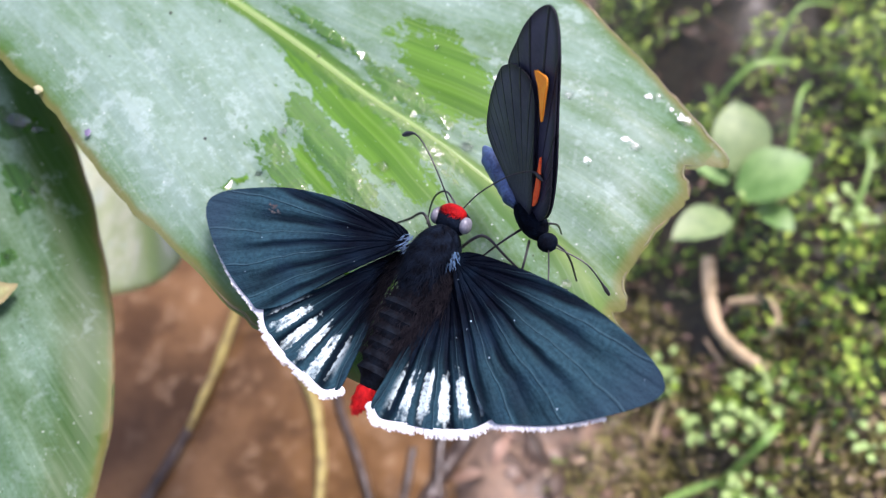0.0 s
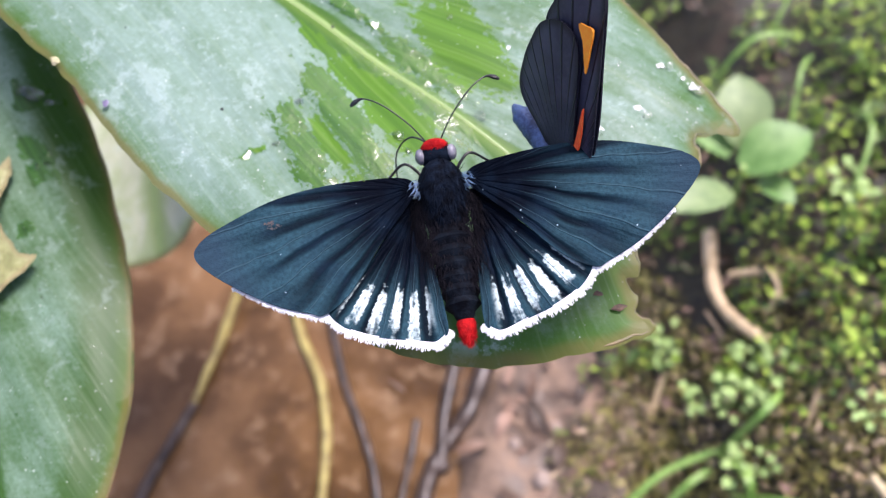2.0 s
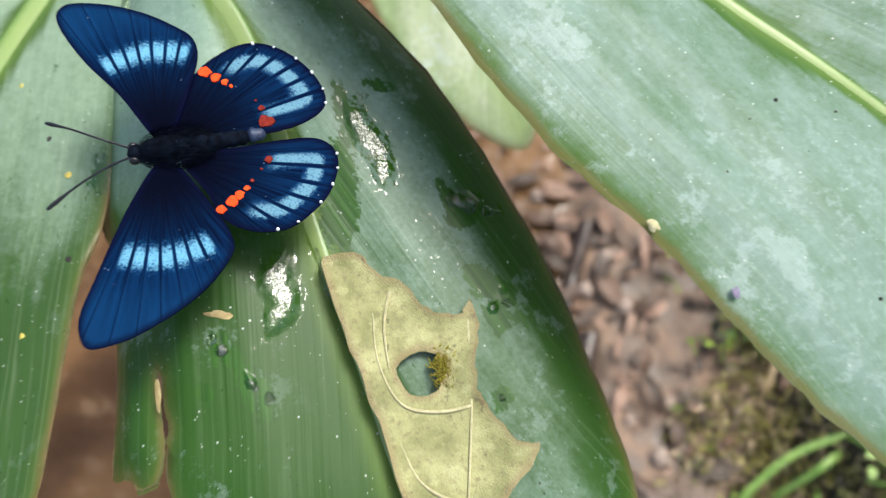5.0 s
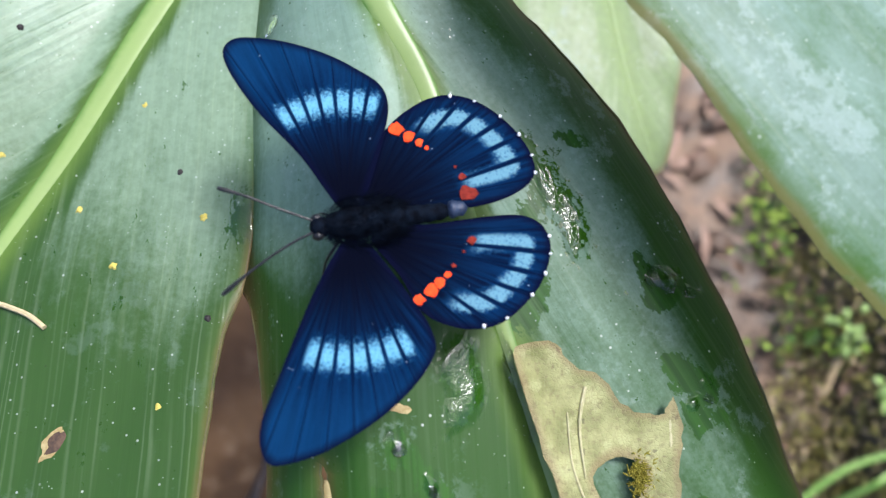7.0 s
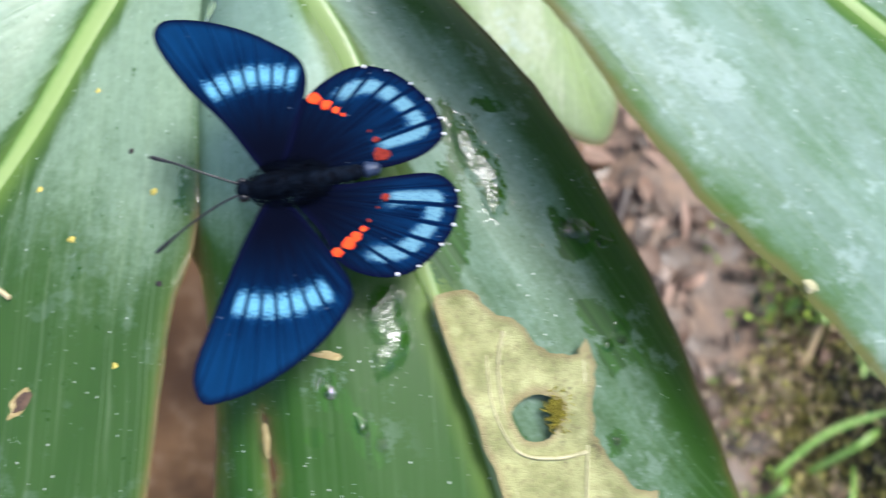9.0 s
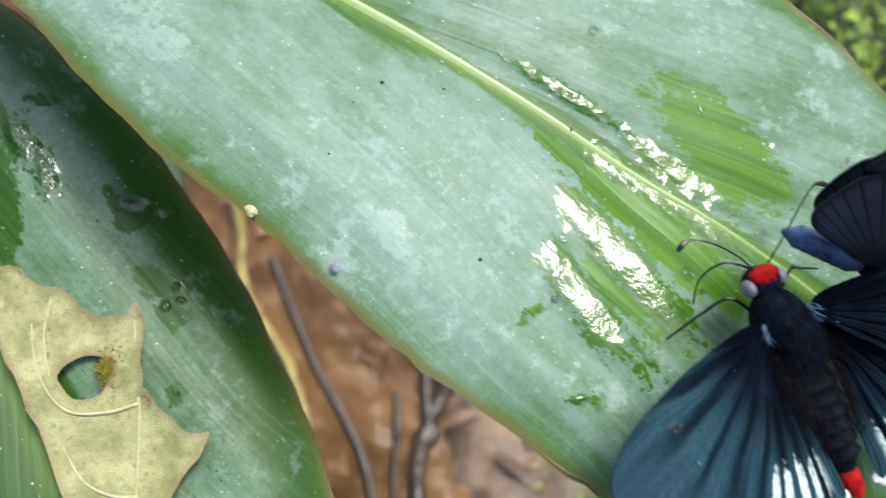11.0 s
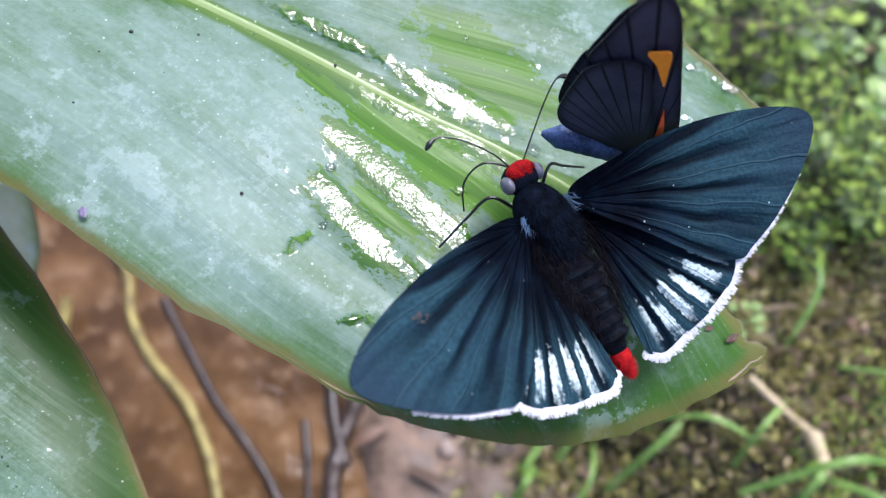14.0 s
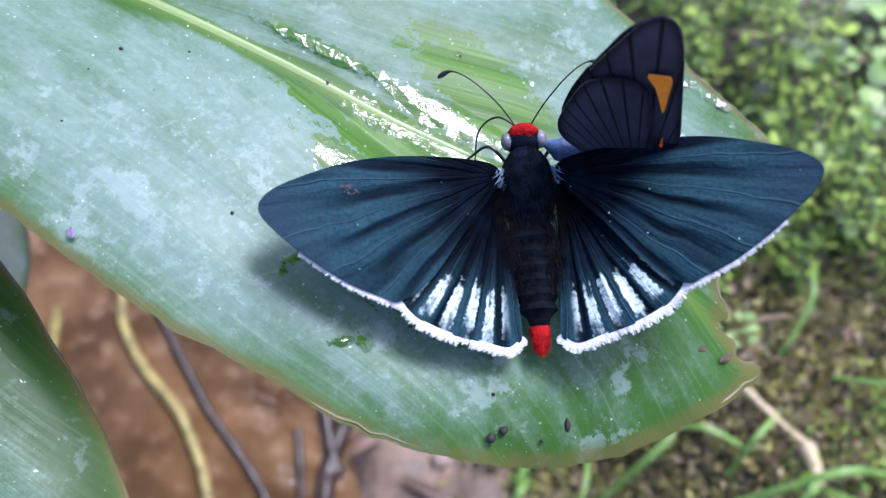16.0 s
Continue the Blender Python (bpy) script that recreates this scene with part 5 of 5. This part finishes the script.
stick("green_stalk", "green-yellow stalk above the water", "stalk", [(-0.0300, 0.110, 0.010), (-0.0384, 0.0801, 0.003), (-0.0422, 0.0646, 0.003), (-0.0459, 0.0497, 0.003)], 0.0023, VINE)
stick("wet_stick", "dark wet stick ending a green stalk in the stream", "stick", [(-0.0459, 0.0497, 0.002), (-0.0519, 0.0355, 0.002), (-0.0585, 0.0195, 0.002), (-0.068, -0.01, 0.001)], 0.0024, WOOD_DARK, 0.002, 0.9)
stick("dark_root", "thin dark root in the stream", "root", [(0.004, 0.104), (0.0118, 0.0770), (0.0184, 0.0560), (0.0277, 0.0350), (0.0340, 0.0150), (0.038, -0.02)], 0.0019, WOOD_DARK, 0.001, 0.9)
stick("wet_stick", "dark wet stick lying in the mud", "stick", [(0.0770, 0.0640), (0.0700, 0.0440), (0.0600, 0.0290), (0.0530, 0.0110), (0.050, -0.02)], 0.0040, WOOD_DARK, 0.001, 0.9)
stick("wet_stick", "thin dark wet stick in the stream", "stick", [(0.0490, 0.0410), (0.0470, 0.0250), (0.0440, 0.0080), (0.042, -0.02)], 0.0019, WOOD_DARK, 0.001)
stick("wet_stick", "shiny dark wet root between mud and water", "stick", [(0.0790, 0.110), (0.0700, 0.0830), (0.0640, 0.0620), (0.0600, 0.0400), (0.0600, 0.0200)], 0.0032, WOOD_DARK, 0.002, 0.8)
stick("straw", "long brown straw over the moss", "straw", [(0.2382, 0.1414, 0.062), (0.2576, 0.1295, 0.066), (0.2789, 0.1171, 0.066), (0.310, 0.102, 0.062)], 0.0011, TWIG)
stick("straw", "pale broken straw on the bank", "straw", [(0.1935, 0.0037), (0.2000, -0.0080), (0.2045, -0.0150), (0.2071, -0.0192)], 0.0013, STRAW, 0.010)
stick("straw", "pale broken straw on the bank", "straw", [(0.2062, -0.0180), (0.2050, -0.0250), (0.2031, -0.0309)], 0.0028, STRAW, 0.009)

G = [((0.1212, -0.0004), (0.1391, 0.0139), (0.1590, 0.0211)), ((0.1596, 0.0199), (0.1690, 0.0259), (0.1783, 0.0348)), ((0.1588, 0.0197), (0.1633, 0.0073), (0.1642, -0.0010)), ((0.1357, 0.0011), (0.1470, 0.0094), (0.1563, 0.0153)),
     ((0.1673, 0.1622), (0.1881, 0.1731), (0.2134, 0.1789)), ((0.2134, 0.1760), (0.2210, 0.162), (0.2309, 0.1478)), ((0.1479, -0.0142), (0.1624, -0.0072), (0.1737, -0.0017)), ((0.1134, -0.0103), (0.1200, -0.0045), (0.1278, 0.0013)),
     ((0.1806, -0.0284), (0.2004, -0.0284), (0.2118, -0.0297), (0.2275, -0.0340)), ((0.185, -0.040), (0.196, -0.031), (0.2031, -0.0309)), ((0.2031, -0.0309), (0.210, -0.042), (0.214, -0.052)), ((0.205, 0.09), (0.218, 0.120), (0.216, 0.142)), ((0.196, 0.13), (0.201, 0.150), (0.213, 0.170)),
     ((0.234, 0.05), (0.225, 0.026), (0.210, 0.010)), ((0.181, -0.02), (0.189, -0.012), (0.205, -0.006)), ((0.16, 0.005), (0.176, -0.004), (0.190, -0.016)), ((0.13, -0.02), (0.142, -0.010), (0.150, 0.004)), ((0.222, 0.090), (0.236, 0.098), (0.252, 0.094)),
     ((0.20, 0.185), (0.212, 0.20), (0.232, 0.207)), ((0.245, 0.15), (0.252, 0.165), (0.268, 0.176)), ((0.226, 0.0), (0.236, -0.01), (0.252, -0.012))]
for i, row in enumerate(G):
    high = 0.012
    blade_of_grass([Vector((x, y, ground_height(x, y) + 0.006 + high * math.sin(math.pi * j / (len(row) - 1)))) for j, (x, y) in enumerate(row)], 0.0013 if i < 11 else 0.0009)


def oval_leaf(bm, base, tip, width, curl=0.15, up=(0, 0, 1), n=6):
    """A small folded oval leaf from base to tip."""
    base, tip = Vector(base), Vector(tip)
    way = tip - base
    side = way.cross(Vector(up)).normalized()
    over = side.cross(way).normalized()
    rows = []
    for i in range(n + 1):
        t = i / n
        w = width * math.sin(math.pi * min(1, t * 0.93 + 0.07)) ** 0.8
        c = base + way * t + over * curl * way.length * math.sin(math.pi * t)
        rows.append([bm.verts.new(c - side * w + over * w * 0.3), bm.verts.new(c), bm.verts.new(c + side * w + over * w * 0.3)])
    for a, b in zip(rows, rows[1:]):
        for k in (0, 1):
            bm.faces.new((a[k], a[k + 1], b[k + 1], b[k]))


def seedling():
    root = tagged(new("seedling"), "young plant with broad pale green leaves", "plant")
    for (x, y, z), (tx, ty, tz), w, mat in (((0.1745, 0.1165, 0.068), (0.1750, 0.1423, 0.078), 0.0100, PALE_LEAF), ((0.1725, 0.1071, 0.068), (0.1965, 0.1169, 0.074), 0.0105, SEEDLING), ((0.1680, 0.1000, 0.066), (0.1465, 0.0885, 0.072), 0.0070, PALE_LEAF),
                                            ((0.1700, 0.1150, 0.066), (0.1560, 0.1290, 0.070), 0.0060, SEEDLING), ((0.1790, 0.1050, 0.064), (0.1880, 0.0930, 0.066), 0.0050, SEEDLING)):
        bm = bmesh.new()
        oval_leaf(bm, (x, y, z), (tx, ty, tz), w, 0.08, n=9)
        part("leaf", bm, mat, root)
    bm = bmesh.new()
    tube(bm, [Vector((0.172, 0.104, 0.02)), Vector((0.1728, 0.107, 0.070))], 0.0011, 7)
    part("stem", bm, SPROUT, root)


seedling()


def sprout(x, y, seed, scale=1.0):
    """A small plant with lobed leaflets on thin stems."""
    rnd = random.Random(seed)
    root = tagged(new("sprout"), "small light green sprout with rounded leaflets", "plant", "sprouts on the bank")
    z = ground_height(x, y)
    top = Vector((x, y, z + 0.012))
    bm = bmesh.new()
    tube(bm, [Vector((x, y, z - 0.002)), top], 0.0006, 6)
    part("stem", bm, SPROUT, root)
    for i in range(11):
        a = rnd.uniform(0, 6.28)
        far = rnd.uniform(0.001, 0.0058) * scale
        p = top + Vector((math.cos(a) * far, math.sin(a) * far, rnd.uniform(-0.003, 0.003)))
        bm = bmesh.new()
        oval_leaf(bm, p, p + Vector((math.cos(a + 0.5), math.sin(a + 0.5), 0.1)) * 0.0032 * scale, 0.0012 * scale, 0.15)
        part("leaflet", bm, SPROUT, root)


for i, (x, y, s) in enumerate(((0.1685, 0.0418, 1.4), (0.1750, 0.0396, 1.2), (0.1558, 0.0385, 1.2), (0.1637, 0.0344, 1.0), (0.1616, 0.0129, 1.3), (0.1662, 0.0111, 1.0), (0.1452, 0.0652, 1.1), (0.1450, 0.0568, 0.9), (0.1720, 0.0480, 1.1), (0.2350, 0.0500, 1.4), (0.2556, 0.0484, 1.9), (0.2954, 0.1103, 2.0), (0.2700, 0.140, 1.7), (0.2440, 0.087, 1.5), (0.262, 0.068, 1.4), (0.208, 0.100, 1.4), (0.226, 0.128, 1.4), (0.196, 0.020, 1.0))):
    sprout(x, y, i, s)


def creeper(x, y, seed, scale=1.0):
    """A low plant with a few round pale leaves."""
    rnd = random.Random(seed)
    root = tagged(new("creeper"), "low plant with round pale green leaves", "plant", "round-leaved plants on the bank")
    z = ground_height(x, y)
    bm = bmesh.new()
    tube(bm, [Vector((x, y, z - 0.002)), Vector((x, y, z + 0.014))], 0.0007, 6)
    part("stem", bm, SPROUT, root)
    turn = rnd.uniform(0, 6.28)
    for i in range(4):
        a = turn + i * 1.6 + rnd.uniform(-0.4, 0.4)
        size = rnd.uniform(0.006, 0.0115) * scale
        way = Vector((math.cos(a), math.sin(a), rnd.uniform(-0.05, 0.25)))
        p = Vector((x, y, z + 0.013 + rnd.uniform(-0.002, 0.003)))
        bm = bmesh.new()
        oval_leaf(bm, p + way * 0.001, p + way * size, size * 0.44, 0.06, n=9)
        part("leaf", bm, (PALE_LEAF, SPROUT, SEEDLING)[(i + seed) % 3], root)


for i, (x, y, s) in enumerate(((0.2520, 0.0470, 1.0), (0.2827, 0.0860, 1.1), (0.2800, 0.1135, 0.9), (0.2985, 0.1034, 1.2), (0.2470, 0.0700, 0.8), (0.3014, 0.1300, 1.1), (0.2630, 0.1150, 0.9), (0.2300, 0.0840, 0.8))):
    creeper(x, y, i + 300, s)


def moss():
    """Creeping small-leaved plants over the bank, too many to count."""
    rnd = random.Random(11)
    bm_verts, faces = [], []
    count = 0
    while count < 70000:
        x, y = rnd.uniform(0.105, 0.50), rnd.uniform(-0.12, 0.40)
        thick = 0.30 + 1.5 * noise.noise((x * 22, y * 22, 7.0)) + 1.0 * noise.noise((x * 60, y * 60, 1.0)) + min(0.5, (x - 0.155) * 9)
        thick -= 0.9 * max(0.0, 1 - math.hypot((x - 0.19) / 0.095, (y + 0.005) / 0.062))
        thick -= 2.6 * max(0.0, 1 - math.hypot((x - 0.167) / 0.030, (y - 0.208) / 0.042))
        if rnd.random() > thick:
            continue
        count += 1
        z = ground_height(x, y) + rnd.uniform(0.0, 0.024) * min(1.4, max(0.2, thick))
        big = rnd.random()
        size = rnd.uniform(0.0014, 0.0040) * (2.6 if big < 0.02 else 1.6 if big < 0.10 else 1.0) * (0.55 if y < 0.03 else 1.0)
        a, tilt = rnd.uniform(0, 6.28), rnd.uniform(-0.2, 0.8)
        d = Vector((math.cos(a), math.sin(a), tilt)).normalized()
        s = d.cross(Vector((0, 0, 1))).normalized()
        o = s.cross(d)
        p = Vector((x, y, z))
        k = len(bm_verts)
        bm_verts += [p, p + (d * 0.5 + s * 0.30 + o * 0.12) * size, p + d * size, p + (d * 0.5 - s * 0.30 + o * 0.12) * size]
        faces += [(k, k + 1, k + 2), (k, k + 2, k + 3)]
    me = bpy.data.meshes.new("moss_plants")
    me.from_pydata(bm_verts, [], faces)
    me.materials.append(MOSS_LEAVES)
    tagged(new("moss_plants", me), "low mat of tiny green creeping plants and moss", "moss", kind="stuff")


moss()


def cushion():
    """Fine olive moss on the near bank."""
    rnd = random.Random(12)
    verts, faces = [], []
    count = 0
    while count < 52000:
        x, y = rnd.uniform(0.095, 0.42), rnd.uniform(-0.13, 0.20)
        if rnd.random() > 0.75 + 0.9 * noise.noise((x * 40, y * 40, 3.0)) - max(0.0, y - 0.03) * 11 - max(0.0, 0.135 - x) * 20:
            continue
        count += 1
        p = Vector((x, y, ground_height(x, y) + rnd.uniform(-0.0005, 0.006)))
        d = Vector((rnd.gauss(0, 1), rnd.gauss(0, 1), rnd.uniform(0.2, 1.6))).normalized() * rnd.uniform(0.0018, 0.0048)
        s = d.cross(Vector((rnd.gauss(0, 1), rnd.gauss(0, 1), 0.3))).normalized() * rnd.uniform(0.0005, 0.0011)
        k = len(verts)
        verts += [p - s, p + s, p + d]
        faces.append((k, k + 1, k + 2))
    me = bpy.data.meshes.new("moss_cushion")
    me.from_pydata(verts, [], faces)
    me.materials.append(OLIVE_MOSS)
    tagged(new("moss_cushion", me), "fine olive-brown moss on the damp bank", "moss", kind="stuff")


cushion()


def litter():
    """Bits of dead leaf and bark on the mud."""
    rnd = random.Random(23)
    bm = bmesh.new()
    for n in range(1200):
        if n < 130:
            x, y, big = rnd.gauss(0.085, 0.030), rnd.gauss(0.115, 0.045), 2.6
        else:
            x, y, big = rnd.uniform(0.06, 0.40), rnd.uniform(-0.10, 0.30), 1.2
            if x < 0.085 and y < 0.07:
                continue
        z = max(ground_height(x, y), 0.0) + rnd.uniform(0.001, 0.004)
        a, size = rnd.uniform(0, 6.28), rnd.uniform(0.002, 0.007) * big
        oval_leaf(bm, (x, y, z), (x + math.cos(a) * size, y + math.sin(a) * size, z + rnd.uniform(-0.0005, 0.002)), size * rnd.uniform(0.08, 0.28), rnd.uniform(-0.1, 0.25), n=4)
    tagged(link("leaf_litter", bm, LITTER), "brown bits of dead leaf on wet mud", "litter", kind="stuff")
    bm = bmesh.new()
    for n in range(420):
        x, y = rnd.uniform(0.12, 0.40), rnd.uniform(-0.10, 0.14) if n < 330 else rnd.uniform(0.1, 0.34)
        a, size = rnd.gauss(-0.8, 0.7), rnd.uniform(0.004, 0.016)
        z = ground_height(x, y) + rnd.uniform(0.003, 0.010)
        tube(bm, [Vector((x, y, z)), Vector((x + math.cos(a) * size * 0.5, y + math.sin(a) * size * 0.5, z + 0.001)), Vector((x + math.cos(a) * size, y + math.sin(a) * size, z + rnd.uniform(-0.002, 0.002)))], rnd.uniform(0.0002, 0.0006), 4)
    tagged(link("straw_bits", bm, STRAWS), "scattered dry straw and root bits on moss", "straw", kind="stuff")


litter()


def pebble(x, y, size, seed):
    rnd = random.Random(seed)
    bm = bmesh.new()
    bmesh.ops.create_icosphere(bm, subdivisions=2, radius=size)
    for v in bm.verts:
        v.co *= 1 + 0.25 * noise.noise(v.co * 400 + Vector((seed, 0, 0)))
        v.co.z *= 0.6
    ob = link("pebble", bm, PEBBLE)
    ob.location = (x, y, max(ground_height(x, y), 0.0) + size * 0.3)
    tagged(ob, "small rounded grey-brown pebble in the mud", "pebble", "pebbles on the bank")


for i, (x, y, s) in enumerate(((0.1876, 0.0295, 0.0026), (0.1955, 0.0096, 0.0022), (0.098, 0.016, 0.0038), (0.104, 0.036, 0.0030), (0.088, 0.030, 0.0026), (0.112, 0.010, 0.0024), (0.091, 0.075, 0.004), (0.085, 0.095, 0.0034), (0.210, 0.062, 0.0036), (0.218, 0.070, 0.003), (0.240, 0.040, 0.0032), (0.128, 0.048, 0.0026), (0.070, 0.110, 0.0040), (0.060, 0.125, 0.0034), (0.076, 0.082, 0.0036))):
    pebble(x, y, s, i)


def motions():
    """The skipper turns on the leaf and opens its wings; the slate butterfly steps and leans."""
    rows = [
        (0, 1.1271, 0.6983, -0.4677, 76.8, 25.1, -13.2, 5.1),
        (0.5, 1.1257, 0.6995, -0.4511, 85.8, 14.6, -5.2, 6.2),
        (1, 1.1371, 0.7143, -0.4328, 77.5, 4.6, -3.1, 5.8),
        (1.5, 1.1410, 0.7186, -0.4329, 78.0, 2.8, -3.2, 8.1),
        (2, 1.1561, 0.7210, -0.4206, 78.9, -8.5, 5.1, 7.8),
        (2.5, 1.1642, 0.7114, -0.4170, 75.0, -9.8, 8.0, 6.0),
        (3, 1.1584, 0.7228, -0.4113, 76.8, -12.9, 14.5, 12.3),
        (3.5, 1.1601, 0.7286, -0.3951, 89.1, -3.6, -1.0, 7.2),
        (4, 1.1672, 0.7451, -0.3761, 88.0, -12.0, 3.7, 15.8),
        (12.3, 1.1564, 0.7361, -0.3715, 82.9, -15.2, 9.1, 21.9),
        (12.5, 1.1592, 0.7385, -0.3712, 83.6, -15.1, 9.7, 20.8),
        (13, 1.1592, 0.7426, -0.3702, 85.3, -15.7, 8.7, 19.9),
        (13.5, 1.1604, 0.7390, -0.3700, 85.3, -15.6, 8.9, 19.8),
        (14, 1.1610, 0.7416, -0.3696, 85.8, -15.6, 8.5, 19.8),
        (14.5, 1.1589, 0.7403, -0.3697, 85.1, -15.4, 8.4, 21.0),
        (15, 1.1584, 0.7415, -0.3600, 87.4, -9.2, 5.3, 18.8),
        (15.5, 1.1536, 0.7553, -0.3238, 91.2, 4.0, 0.5, 21.1),
        (16, 1.1452, 0.7750, -0.2946, 78.1, 10.0, -10.1, 21.6),
    ]
    walk(SKIPPER, [(t, held(x, y, z, rx, ry, rz)) for t, x, y, z, rx, ry, rz, up in rows])
    for ob, side in SKIPPER_WINGS:
        walk(ob, [(t, pose(side * 0.035 * U, 0, 0.013 * U, 0, -side * up, 0)) for t, x, y, z, rx, ry, rz, up in rows])
    rows = [
        (0, 1.2719, 0.7696, -0.3571, -69.0, 20.1, -153.4),
        (0.5, 1.2695, 0.7711, -0.3592, -66.8, 18.4, -152.7),
        (1, 1.2821, 0.7802, -0.3485, -66.2, 24.5, -147.0),
        (1.5, 1.2877, 0.7868, -0.3375, -66.3, 11.2, -144.8),
        (2, 1.2994, 0.7851, -0.3349, -66.9, 24.0, -148.4),
        (2.5, 1.3089, 0.7883, -0.3257, -67.7, 29.0, -145.5),
        (3, 1.3087, 0.8191, -0.3030, -65.2, 35.7, -141.6),
        (3.5, 1.2806, 0.7853, -0.3103, -62.8, 32.9, -143.0),
        (4, 1.2827, 0.8211, -0.2770, -48.0, 51.7, -132.4),
        (12.3, 1.2753, 0.8045, -0.2599, -56.5, 53.2, -141.9),
        (12.5, 1.2792, 0.8044, -0.2585, -55.1, 54.9, -140.8),
        (13, 1.2745, 0.8126, -0.2591, -59.3, 51.9, -145.1),
        (14, 1.2860, 0.8138, -0.2504, -58.3, 61.4, -142.5),
        (14.5, 1.2812, 0.8097, -0.2629, -60.3, 55.1, -144.8),
        (15, 1.2828, 0.8197, -0.2532, -60.8, 58.7, -143.5),
        (16, 1.2913, 0.8150, -0.2585, -68.0, 52.4, -153.8),
    ]
    walk(SLATE_FLY, [(t, held(x, y, z, rx, ry, rz)) for t, x, y, z, rx, ry, rz in rows])


motions()
